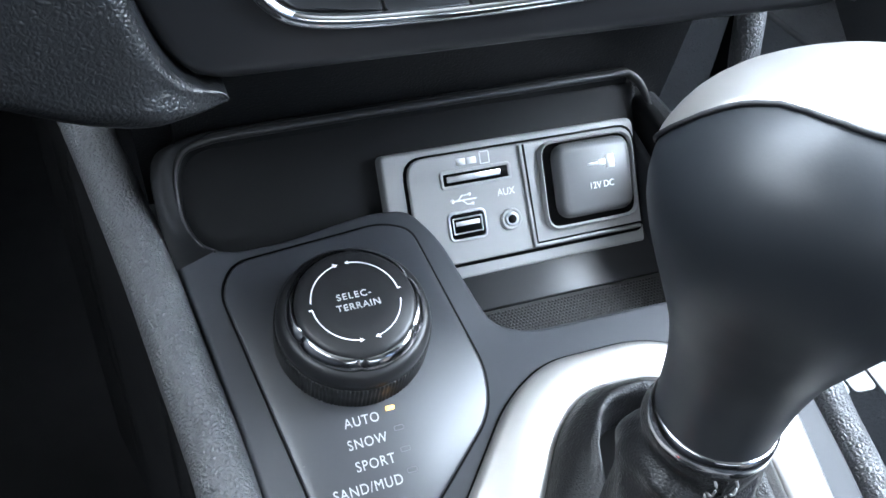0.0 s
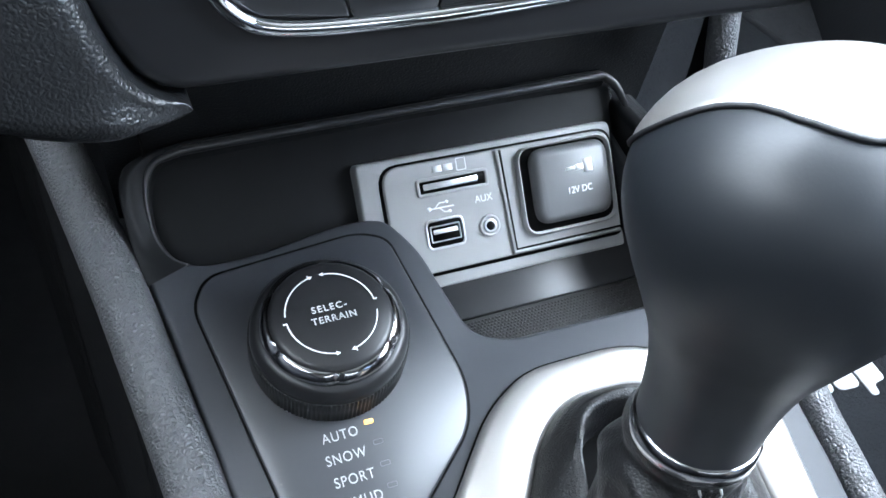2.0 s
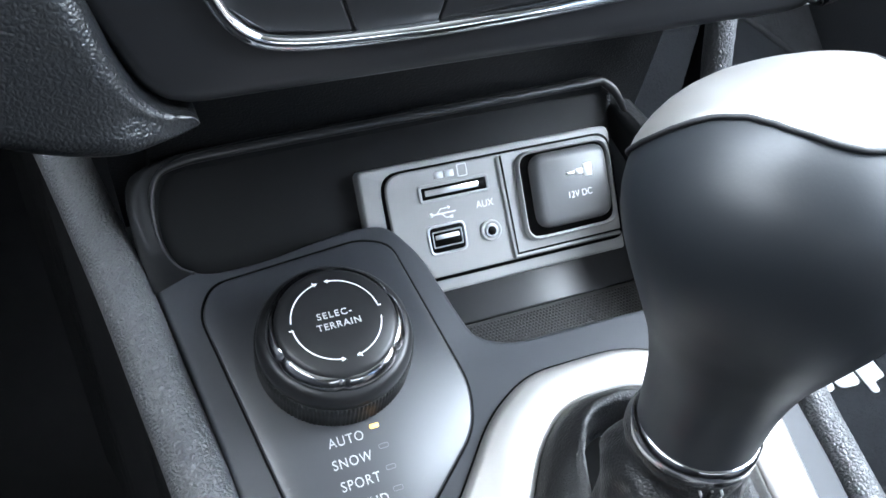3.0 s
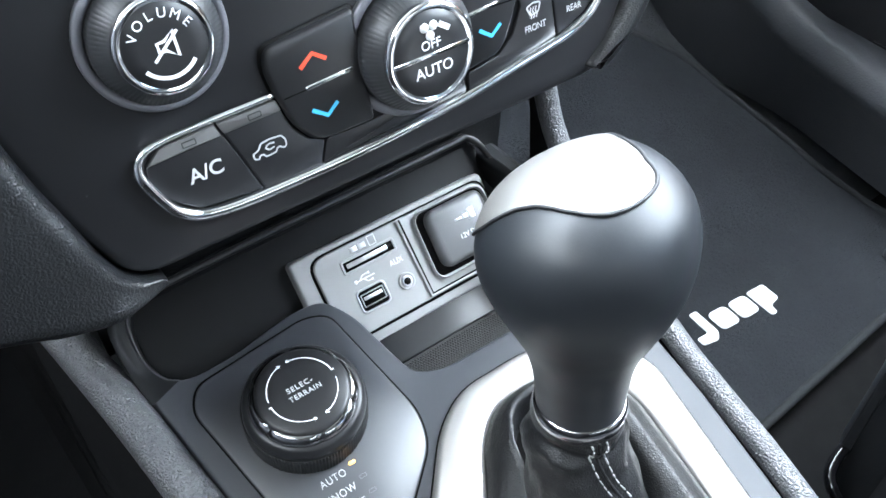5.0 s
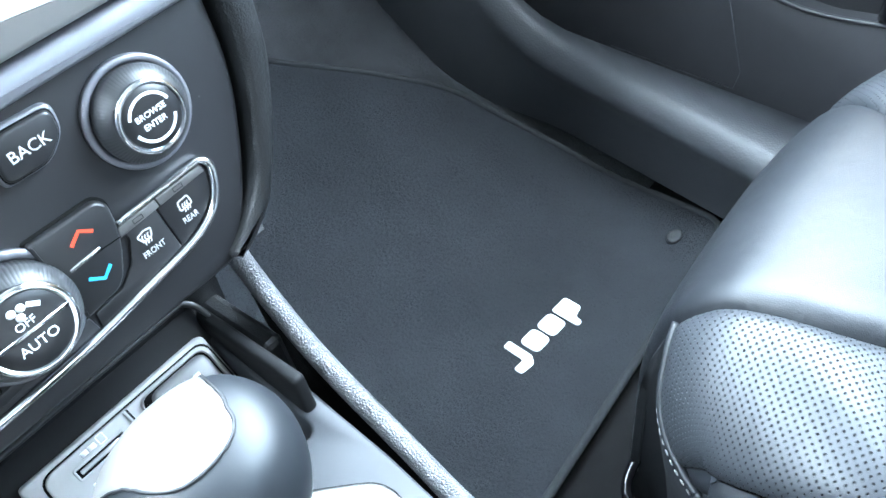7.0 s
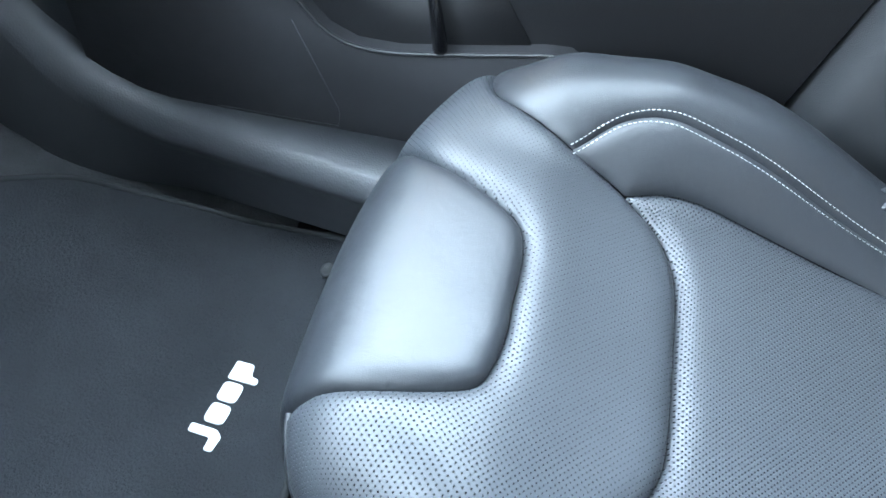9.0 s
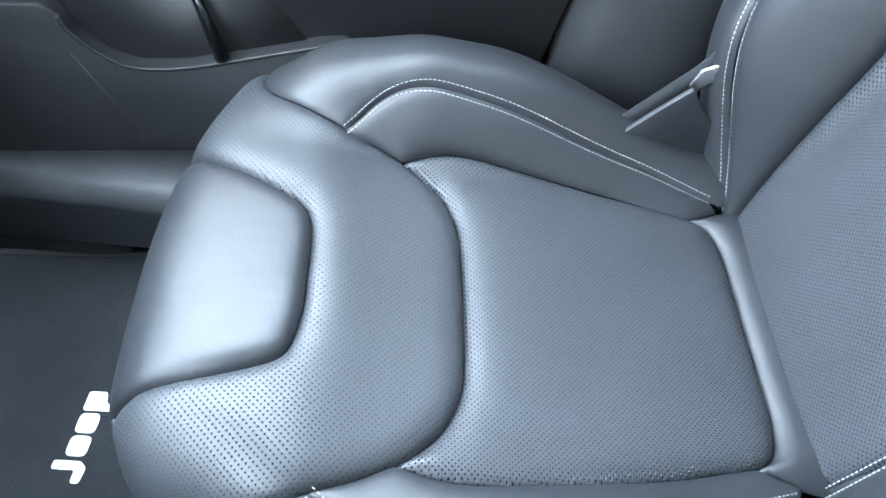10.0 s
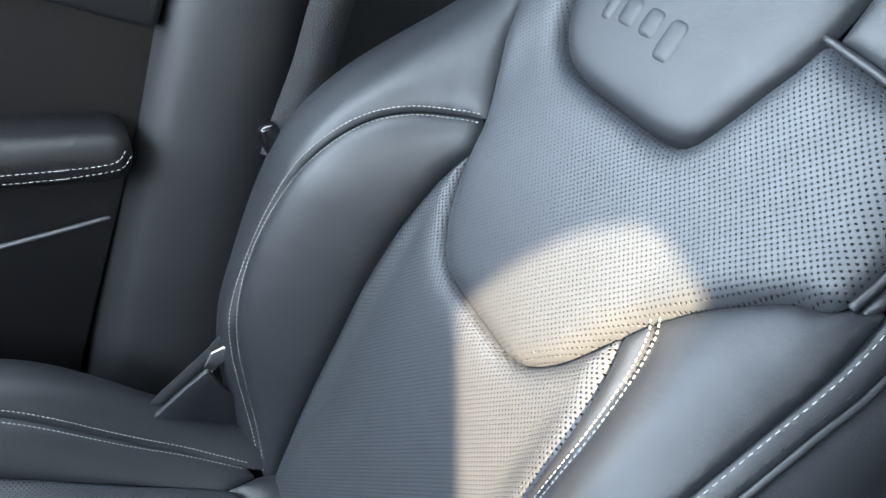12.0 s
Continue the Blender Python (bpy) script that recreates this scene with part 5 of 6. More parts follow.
def backrest(q, w):
    """The backrest: q across, w up along the lean."""
    a, r = abs(q), 0.05
    right = q > 0
    e = 0.205 + (0.050 if right else 0.030) * smooth(0, 0.25, w) - 0.05 * smooth(0.36, 0.60, w)
    d = 0.012 * math.exp(-((w - 0.28) / 0.16) ** 2) - 0.004
    bol = (0.100 if right else 0.052) * smooth(0.115, 0.215, a) * (1 - smooth(0.27, 0.55 if right else 0.50, w)) * smooth(-0.12, 0.12, w)
    if a <= e:
        x, h = a, bol
    else:
        g = min((a - e) / r, 1.7)
        x, h = e + r * math.sin(g), bol - r * (1 - math.cos(g))
        ex = a - e - 1.7 * r
        if ex > 0:
            h -= ex
    return BO + Vector((math.copysign(x, q), 0, 0)) + BUP * w + BN * (d + h)


def upholstery(name, outline, surf, flip, material, parent, puff=0.006, soft=0.012, step=0.007, groove=0.0050, label=""):
    """One sewn panel: an outline on a curved surface, padded, sunk along its seams, with a UV map in metres."""
    P = np.array(outline, float)
    # even border points
    L = np.concatenate([[0], np.cumsum(np.linalg.norm(np.diff(np.vstack([P, P[:1]]), axis=0), axis=1))])
    n = max(12, int(L[-1] / (step * 0.8)))
    Q = np.vstack([P, P[:1]])
    s = np.linspace(0, L[-1], n, endpoint=False)
    B = np.stack([np.interp(s, L, Q[:, i]) for i in (0, 1)], 1)
    pts = [Vector(b) for b in B]
    lo, hi = B.min(0), B.max(0)
    G = np.array([(x + (step / 2 if j % 2 else 0), y) for j, y in enumerate(np.arange(lo[1], hi[1], step * 0.87)) for x in np.arange(lo[0], hi[0], step)])
    x1, y1 = B[:, 0], B[:, 1]
    x2, y2 = np.roll(x1, -1), np.roll(y1, -1)
    c = ((y1[None] > G[:, 1:]) != (y2[None] > G[:, 1:])) & (G[:, :1] < (x2 - x1)[None] * (G[:, 1:] - y1[None]) / ((y2 - y1)[None] + 1e-15) + x1[None])
    G = G[c.sum(1) % 2 == 1]
    d = edge_dist(B, G)
    G = G[d > step * 0.35]
    # a ring of points close to the seam gives the padding its edge
    ring = []
    k = len(B)
    for i in range(k):
        t = B[(i + 1) % k] - B[i - 1]
        t /= np.linalg.norm(t) + 1e-12
        for sg in (1, -1):
            p = B[i] + sg * np.array((-t[1], t[0])) * 0.0022
            ring.append(p)
    ring = np.array(ring)
    c = ((y1[None] > ring[:, 1:]) != (y2[None] > ring[:, 1:])) & (ring[:, :1] < (x2 - x1)[None] * (ring[:, 1:] - y1[None]) / ((y2 - y1)[None] + 1e-15) + x1[None])
    ring = ring[c.sum(1) % 2 == 1]
    ring = ring[edge_dist(B, ring) > 0.0015]
    pts += [Vector(p) for p in ring] + [Vector(p) for p in G]
    vs, _, fs, *_ = delaunay_2d_cdt(pts, [], [list(range(k))], 1, 1e-7)
    D = edge_dist(B, np.array([(v.x, v.y) for v in vs]))
    bm = bmesh.new()
    uvl = bm.loops.layers.uv.new("UVMap")
    V = []
    for v, dd in zip(vs, D):
        p = surf(v.x, v.y)
        nx = surf(v.x + 0.002, v.y) - surf(v.x - 0.002, v.y)
        ny = surf(v.x, v.y + 0.002) - surf(v.x, v.y - 0.002)
        nn = nx.cross(ny).normalized() * flip
        V.append(bm.verts.new(p + nn * (puff * (1 - math.exp(-dd / soft)) - groove * math.exp(-dd / 0.0019))))
    for f in fs:
        try:
            fc = bm.faces.new([V[i] for i in (f if flip > 0 else f[::-1])])
        except ValueError:
            continue
        for lp, i in zip(fc.loops, (f if flip > 0 else f[::-1])):
            lp[uvl].uv = (vs[i].x, vs[i].y)
    return part(name, bm, material, parent, label)


def mirror(pts):
    return [(-x, y) for x, y in pts]


def curve(pts, n=8):
    return [tuple(p) for p in spline(pts, n)]


seat = thing("passenger_seat", "black leather passenger seat with perforated panels and pale stitching", "car seat", (XC, -0.25, 0.0))
SEND = PL_[-1] - 0.01
# cushion seams, given for the door side and mirrored
pad_r = curve([(0.0, 0.440), (0.040, 0.440), (0.066, 0.447), (0.082, 0.467), (0.099, 0.498), (0.116, 0.534), (0.140, 0.578), (0.148, 0.62), (0.150, SEND)], 6)
pad_m = curve([(0.0, 0.440), (-0.030, 0.440), (-0.060, 0.446), (-0.074, 0.457), (-0.083, 0.485), (-0.0885, 0.520), (-0.092, 0.555), (-0.096, 0.60), (-0.098, SEND)], 6)
pad = pad_r + pad_m[1:][::-1]
upholstery("front_pad", pad, cushion, 1, LEATHER, seat, 0.006, 0.006, label="smooth leather front pad")
yk_rear = curve([(0.0, 0.312), (0.055, 0.313), (0.086, 0.317), (0.116, 0.331), (0.135, 0.350), (0.146, 0.366)], 6)
yk_side = curve([(0.146, 0.366), (0.152, 0.385), (0.162, 0.424), (0.178, 0.466), (0.205, 0.515), (0.235, 0.545), (0.262, 0.56)], 6)
yk_nose = [(0.262, 0.56), (0.262, SEND), (0.150, SEND)]
# on the console side the yoke ends at a piped seam above the cloth side
side_seam = curve([(-0.0965, 0.593), (-0.117, 0.600), (-0.133, 0.614), (-0.146, 0.623), (-0.158, 0.628), (-0.170, 0.631)], 4)
yk_left = curve([(-0.170, 0.631), (-0.1755, 0.612), (-0.181, 0.578), (-0.1855, 0.530), (-0.184, 0.490), (-0.177, 0.458), (-0.1675, 0.425), (-0.159, 0.395), (-0.150, 0.375), (-0.146, 0.366)], 5)
pad_l = [p for p in pad_m if p[1] < 0.588]
yoke = yk_rear + yk_side[1:] + yk_nose[1:] + pad_r[::-1][1:] + pad_l[1:] + side_seam + yk_left[1:] + mirror(yk_rear)[::-1][1:-1]
upholstery("perforated_yoke", yoke, cushion, 1, LEATHER_PERF, seat, 0.007, 0.0075, label="perforated leather thigh panel")
in_side = curve([(0.146, 0.366), (0.156, 0.330), (0.156, 0.285), (0.143, 0.172), (0.127, 0.088)], 6)
in_rear = curve([(0.127, 0.088), (0.116, 0.072), (0.092, 0.064), (0.05, 0.062), (0.0, 0.062)], 5)
insert = (in_rear[::-1] + in_side[::-1][1:] + yk_rear[::-1][1:] + mirror(yk_rear)[1:] + mirror(in_side)[1:] + mirror(in_rear)[1:-1])
upholstery("perforated_insert", insert, cushion, 1, LEATHER_INSERT, seat, 0.007, 0.009, label="perforated leather seat insert")
rear = in_rear + mirror(in_rear)[::-1][1:] + [(-0.140, 0.055), (-0.150, -0.005), (0.150, -0.005), (0.140, 0.055)]
upholstery("rear_roll", rear, cushion, 1, LEATHER, seat, 0.010, 0.014, label="smooth leather rear roll")
st_c = curve([(0.160, 0.424), (0.187, 0.395), (0.195, 0.354), (0.192, 0.300), (0.186, 0.245), (0.176, 0.176), (0.1665, 0.120), (0.148, 0.055)], 8)


def bolster(sgn):
    m = (lambda p: p) if sgn > 0 else mirror
    st = st_c if sgn > 0 else curve([(0.1675, 0.424), (0.189, 0.395), (0.195, 0.354), (0.192, 0.300), (0.186, 0.245), (0.176, 0.176), (0.1665, 0.120), (0.148, 0.055)], 8)
    edge = [q for q in (yk_side if sgn > 0 else mirror(yk_left[::-1])) if q[1] < 0.424][::-1][:-1]
    inner = m(in_side + [(0.140, 0.055)] + st[::-1][1:] + edge)
    upholstery("bolster_inner", inner, cushion, 1, LEATHER, seat, 0.005, 0.008, groove=0.0022, label="smooth leather inner bolster")
    tail = [(0.150, -0.005), (0.205, -0.005), (0.30, -0.005), (0.40, -0.005), (0.40, 0.15), (0.40, 0.35), (0.40, 0.50)]
    if sgn > 0:
        out = st_c + tail + [(0.330, 0.56)] + yk_side[::-1][:-8]
    else:
        out = m(st + tail[:2] + [(0.287, -0.005), (0.287, 0.10), (0.280, 0.25), (0.268, 0.38), (0.251, 0.449), (0.234, 0.483), (0.209, 0.533), (0.186, 0.632), (0.178, 0.6325)]) + [q for q in yk_left if q[1] > 0.426]
    upholstery("bolster_outer", out, cushion, 1, LEATHER, seat, 0.004, 0.010, 0.009, 0.0022, label="smooth leather outer bolster")
    bm = bmesh.new()
    for off in (-0.0036, 0.0036):
        line = []
        for (x, y), (x2, y2) in zip(st, st[1:]):
            t = np.array((x2 - x, y2 - y))
            t /= np.linalg.norm(t) + 1e-12
            p = (x - t[1] * off, y + t[0] * off)
            p = m([p])[0]
            line.append(cushion(*p) + Vector((0, 0, 0.0018)))
        dashes(line, 0.0029, 0.0014, 0.0008, bm)
    part("stitching", bm, THREAD, seat, "pale double stitching")


bolster(1)
bolster(-1)
# piped seam and cloth side towards the console
front_l = [cushion(*p) for p in side_seam[:-1] + curve([(-0.170, 0.631), (-0.178, 0.6325), (-0.184, 0.634)], 4)]
back_l = [cushion(*p) for p in mirror(curve([(0.209, 0.533), (0.221, 0.507), (0.234, 0.483), (0.251, 0.449), (0.268, 0.38), (0.280, 0.25), (0.287, 0.10), (0.287, -0.005)], 12))]
rim_l = [Vector(p) for p in spline([tuple(p) for p in front_l + back_l[2:]], 2)]
rim_all = [cushion(-0.098, v) for v in np.linspace(SEND, 0.605, 8)] + rim_l
hub = Vector((XC, -0.25, 0))
rings = []
bm = bmesh.new()
for p in rim_all:
    n = (hub - Vector((p.x, p.y, 0))).normalized()
    c = math.exp(-((p - front_l[-1]).length / 0.012) ** 2)
    rings.append([bm.verts.new((p.x + n.x * i, p.y + n.y * i, max(p.z - d, 0.01))) for i, d in ((0.004 + 0.006 * c, -0.002 - 0.012 * c), (0.0, 0.004), (-0.001, 0.012), (0.004, 0.035), (0.015, 0.08), (0.027, 0.14), (0.036, 0.28))])
inward = [(hub - Vector((p.x, p.y, 0))).normalized() for p in rim_l]
for a, b in zip(rings, rings[1:]):
    for i in range(len(a) - 1):
        bm.faces.new((a[i], b[i], b[i + 1], a[i + 1]))
bmesh.ops.recalc_face_normals(bm, faces=bm.faces)
part("side_panel", bm, CLOTH_SIDE, seat, "dark cloth side panel")
part("piping", sweep([p + Vector((-0.0010, 0.0010, 0.0004)) for p in rim_l], 0.0024, seg=8), LEATHER, seat, "leather piping")
part("stitching", dashes([p - n * 0.0022 - Vector((0, 0, 0.0060)) for p, n in zip(rim_l, inward)], 0.0042, 0.0022, 0.0010), THREAD, seat, "pale single stitching")
# lower sides of the cushion
for sx in (-1, 1):
    part("side_skirt", boxes((XC + sx * 0.205 - 0.016, -0.50, 0.02), (XC + sx * 0.205 + 0.016, -0.13, 0.20), 0.012), CLOTH_SIDE, seat, "dark cloth lower side")
part("under_frame", boxes((XC - 0.17, -0.48, 0.0), (XC + 0.17, -0.06, 0.14), 0.01), CLOTH_SIDE, seat)

# backrest seams
cr_r = curve([(0.0, 0.480), (0.040, 0.481), (0.070, 0.485), (0.094, 0.497), (0.112, 0.520), (0.122, 0.560), (0.125, 0.62), (0.125, 0.72)], 6)
cr_m = curve([(0.0, 0.480), (-0.040, 0.480), (-0.062, 0.483), (-0.074, 0.490), (-0.083, 0.505), (-0.097, 0.538), (-0.110, 0.571), (-0.118, 0.62), (-0.120, 0.72)], 6)
crest = cr_r + cr_m[1:][::-1]
upholstery("crest_panel", crest, backrest, -1, LEATHER, seat, 0.009, 0.0055, label="smooth leather crest with a faint embossed emblem")
by_low = curve([(0.0, 0.288), (0.050, 0.289), (0.074, 0.298), (0.096, 0.320), (0.114, 0.352), (0.124, 0.380)], 6)
by_side = curve([(0.124, 0.380), (0.132, 0.412), (0.150, 0.450), (0.170, 0.486), (0.190, 0.54), (0.20, 0.62), (0.20, 0.72)], 6)
by_left = curve([(-0.124, 0.366), (-0.137, 0.386), (-0.165, 0.420), (-0.200, 0.451), (-0.226, 0.467), (-0.228, 0.520), (-0.200, 0.566), (-0.165, 0.574), (-0.118, 0.582)], 5)
low_l = mirror(curve([(0.0, 0.288), (0.050, 0.289), (0.074, 0.298), (0.096, 0.320), (0.112, 0.345), (0.124, 0.366)], 6))
cr_l = [p for p in cr_m if p[1] < 0.578]
byoke = by_low + by_side[1:] + cr_r[::-1] + cr_l[1:] + by_left[::-1] + low_l[::-1][1:-1]
upholstery("perforated_yoke", byoke, backrest, -1, LEATHER_PERF, seat, 0.011, 0.0075, label="perforated leather shoulder panel")
bi_side = curve([(0.124, 0.380), (0.134, 0.335), (0.140, 0.226), (0.140, 0.120), (0.140, 0.0), (0.135, -0.05)], 6)
bi_left = curve([(-0.124, 0.366), (-0.133, 0.346), (-0.145, 0.312), (-0.151, 0.262), (-0.146, 0.140), (-0.140, 0.0), (-0.135, -0.05)], 6)
bins = by_low[::-1] + low_l[1:] + bi_left[1:] + bi_side[::-1][:-1]
upholstery("perforated_insert", bins, backrest, -1, LEATHER_INSERT, seat, 0.009, 0.009, label="perforated leather back insert")
st_b = curve([(0.134, 0.406), (0.148, 0.399), (0.175, 0.379), (0.193, 0.347), (0.204, 0.290), (0.215, 0.212), (0.212, 0.158), (0.198, 0.100), (0.175, 0.010), (0.15, -0.05)], 8)


def offset_line(pts, off, surf, lift):
    line = []
    for (x, y), (x2, y2) in zip(pts, pts[1:]):
        t = np.array((x2 - x, y2 - y))
        t /= np.linalg.norm(t) + 1e-12
        line.append(surf(x - t[1] * off, y + t[0] * off) + lift)
    return line


def double_stitch(pts):
    bm = bmesh.new()
    for off in (-0.0038, 0.0038):
        dashes(offset_line(pts, off, backrest, BN * 0.0018), 0.0031, 0.0015, 0.0009, bm)
    part("stitching", bm, THREAD, seat, "pale double stitching")


# door side
upholstery("back_bolster_inner", st_b + bi_side[::-1] + [p for p in by_side if 0.380 < p[1] < 0.402], backrest, -1, LEATHER, seat, 0.008, 0.009, label="smooth leather inner bolster")
upholstery("back_bolster_outer", [p for p in by_side if p[1] > 0.403][::-1] + st_b + [(0.20, -0.06), (0.38, -0.06), (0.38, 0.2), (0.37, 0.45), (0.34, 0.60), (0.32, 0.72)], backrest, -1, LEATHER, seat, 0.004, 0.010, 0.009, 0.0022, label="smooth leather outer bolster")
double_stitch(st_b)
part("stitching", dashes([backrest(*p) + BN * 0.001 + Vector((0.004, 0, 0)) for p in curve([(0.300, -0.02), (0.302, 0.10), (0.304, 0.25), (0.302, 0.40), (0.290, 0.52), (0.275, 0.60)], 10)], 0.0045, 0.003, 0.0012), THREAD, seat, "pale single stitching")
part("side_flap", plate([(-y, z) for y, z in rounded([(-0.350, 0.226), (-0.389, 0.263), (-0.411, 0.284), (-0.436, 0.306), (-0.447, 0.284), (-0.505, 0.205), (-0.505, 0.13), (-0.350, 0.13)], 0.006, 4)], basis((0.5665, 0, 0), (0, -1, 0), (0, 0, 1)), 0.005, 0.0012), LEATHER, seat, "smooth leather flap behind the bolster")
# console side
st_l = curve([(-0.139, 0.392), (-0.148, 0.382), (-0.160, 0.356), (-0.171, 0.312), (-0.171, 0.268), (-0.163, 0.205), (-0.154, 0.150), (-0.146, 0.05), (-0.142, -0.05)], 6)
up_l = [p for p in by_left if p[1] <= 0.3915]
upholstery("back_bolster_inner", st_l + bi_left[::-1] + up_l[1:], backrest, -1, LEATHER, seat, 0.005, 0.008, label="smooth leather inner bolster")
mid_l = curve([(-0.244, 0.478), (-0.247, 0.437), (-0.247, 0.396), (-0.247, 0.351), (-0.244, 0.25), (-0.238, 0.10), (-0.232, -0.05)], 6)
upholstery("back_bolster_outer", st_l + mid_l[::-1] + [p for p in by_left if 0.3925 < p[1] < 0.468 and p[0] < -0.139][::-1], backrest, -1, LEATHER, seat, 0.006, 0.014, label="smooth leather outer bolster")
pip_l = curve([(-0.262, 0.520), (-0.267, 0.445), (-0.266, 0.408), (-0.266, 0.367), (-0.264, 0.25), (-0.258, 0.10), (-0.252, -0.05)], 6)
upholstery("back_side_strip", mid_l + pip_l[::-1] + [(-0.245, 0.520)], backrest, -1, LEATHER, seat, 0.003, 0.006, label="leather edge strip")
upholstery("back_side_panel", pip_l + [(-0.36, -0.06), (-0.36, 0.45), (-0.33, 0.60), (-0.30, 0.72), (-0.22, 0.72), (-0.240, 0.56)], backrest, -1, CLOTH_SIDE, seat, 0.003, 0.008, 0.010, label="dark cloth side of the backrest")
upholstery("shoulder_panel", curve([(-0.118, 0.584), (-0.165, 0.576), (-0.200, 0.568), (-0.230, 0.522), (-0.232, 0.468), (-0.242, 0.480), (-0.243, 0.520), (-0.236, 0.565), (-0.215, 0.72)], 4) + [(-0.120, 0.72)], backrest, -1, LEATHER, seat, 0.004, 0.008, label="smooth leather shoulder panel")
double_stitch(st_l)
part("piping", sweep([backrest(*p) + BN * 0.0005 for p in curve([(-0.110, 0.583), (-0.140, 0.579), (-0.165, 0.575), (-0.199, 0.567), (-0.220, 0.545), (-0.229, 0.521), (-0.230, 0.49), (-0.229, 0.468)], 6)], 0.0030, seg=8), LEATHER, seat, "leather piping")
part("stitching", dashes([backrest(p[0] - 0.005, p[1]) + BN * 0.0018 for p in mid_l], 0.0036, 0.0024, 0.0005), THREAD, seat, "pale single stitching")
part("stitching", dashes([backrest(p[0] + 0.006, p[1]) + BN * 0.0018 for p in pip_l], 0.0050, 0.0026, 0.0009), SEAM, seat, "dark stitching")
part("piping", sweep([backrest(*p) + BN * 0.0010 for p in pip_l], 0.0024, seg=8), LEATHER, seat, "leather piping")
# faint embossed emblem on the crest: plain raised shapes
for q0, q1, w0, w1 in ((0.071, 0.057, 0.528, 0.566), (0.052, 0.031, 0.531, 0.555), (0.026, 0.005, 0.531, 0.555), (0.000, -0.021, 0.522, 0.555)):
    upholstery("embossing", rounded([(q0, w0), (q1, w0), (q1, w1), (q0, w1)], 0.008, 6), lambda q, w: backrest(q, w) + BN * 0.0082, -1, LEATHER, seat, 0.0022, 0.0022, 0.003, 0.0, label="faint embossed emblem shape")
part("back_shell", boxes((XC - 0.22, -0.16, -0.05), (XC + 0.22, -0.06, 0.74), 0.03, Matrix.Translation(BO - Vector((XC, 0, 0))) @ Matrix.Translation((XC, 0, 0)) @ Matrix.Rotation(LEAN, 4, "X") @ Matrix.Translation((-XC, 0, 0))), CLOTH_SIDE, seat)

# wire of the seat track beside the cushion
PLACE = Matrix.Identity(4)
part("track_handle", sweep(spline([(0.2824, -0.0022, 0.1085), (0.2709, -0.0021, 0.1050), (0.2566, -0.0018, 0.1020), (0.2423, -0.0057, 0.0990), (0.2360, -0.0124, 0.0950), (0.2338, -0.0218, 0.0880), (0.2283, -0.0430, 0.0700), (0.2243, -0.0643, 0.0500)], 6), 0.0042, seg=12), GLOSS, seat, "bent glossy black handle")
part("handle_tip", sweep([(0.2940, -0.0023, 0.1160), (0.2824, -0.0022, 0.1125), (0.2709, -0.0021, 0.1090)], lambda t: 0.0022 + 0.0018 * t, seg=10), DULLMETAL, seat, "bright metal tip")
PLACE = SIDE

# ---------------------------------------------------------------- sill, door, pillar, belt
def sill_at(y):
    return 0.690 + 0.14 * (y - 0.2), 0.092 + 0.02 * (y - 0.2) + 0.42 * max(0.0, y - 0.36) ** 2 / 0.12


def slab(outline, x, thick, bevel=0.0):
    """A panel that faces the cabin, from an outline of (y, z)."""
    return plate([(-y, z) for y, z in outline], basis((x, 0, 0), (0, -1, 0), (0, 0, 1)), thick, bevel)


bm = bmesh.new()
secs = []
for y in np.linspace(-0.6, 0.80, 40):
    x, z = sill_at(y)
    u = smooth(0.33, 0.55, y)
    prof = [(x - 0.018 - 0.037 * u, -0.03), (x - 0.028 - 0.020 * u, z - 0.050), (x - 0.033 - 0.004 * u, z - 0.028), (x - 0.019, z - 0.007), (x, z), (x + 0.05, z + 0.002), (x + 0.06, -0.03)]
    prof = [prof[0]] + [tuple(p) for p in spline(prof[1:5], 4)] + prof[5:]
    secs.append([bm.verts.new((px, y, pz)) for px, pz in prof])
for a, b in zip(secs, secs[1:]):
    for i in range(len(a) - 1):
        bm.faces.new((a[i], a[i + 1], b[i + 1], b[i]))
bmesh.ops.recalc_face_normals(bm, faces=bm.faces)
solo("door_sill", bm, SILL, "black plastic door sill trim", "sill", "structure")
solo("kick_panel", boxes((0.735, 0.45, 0.10), (0.80, 0.82, 0.70), 0.01), SILL, "black plastic kick panel beside the footwell", "trim", "structure")

door = thing("passenger_door", "black closed passenger door with armrest and pocket", "door", (0.74, 0.0, 0.3))
part("door_panel", slab(rounded([(0.80, 0.06), (0.80, 0.70), (-0.463, 0.70), (-0.443, 0.63), (-0.322, 0.207), (-0.285, 0.06)], 0.015), 0.742, 0.055, 0.003), DOORSOFT, door)
rim = [(0.195, 0.285), (0.189, 0.265), (0.160, 0.231), (0.130, 0.217), (0.080, 0.216), (0.0, 0.229), (-0.074, 0.242), (-0.100, 0.243)]
part("lower_panel", slab([(0.47, 0.07), (0.47, 0.30), (0.21, 0.30)] + rim + [(-0.130, 0.225), (-0.150, 0.19), (-0.165, 0.07)], 0.722, 0.028, 0.003), DOOR, door, "black lower door panel")
part("pocket_rim", sweep(spline([(0.7215, y, z) for y, z in rim], 6), 0.0026, seg=8), PILLAR, door, "grey rim of the door pocket")
part("pocket_back", slab(rounded([(0.19, 0.20), (0.19, 0.365), (0.028, 0.353), (-0.016, 0.310), (-0.060, 0.236), (-0.060, 0.20)], 0.006), 0.7395, 0.004), DOORSOFT, door, "dark pocket opening")
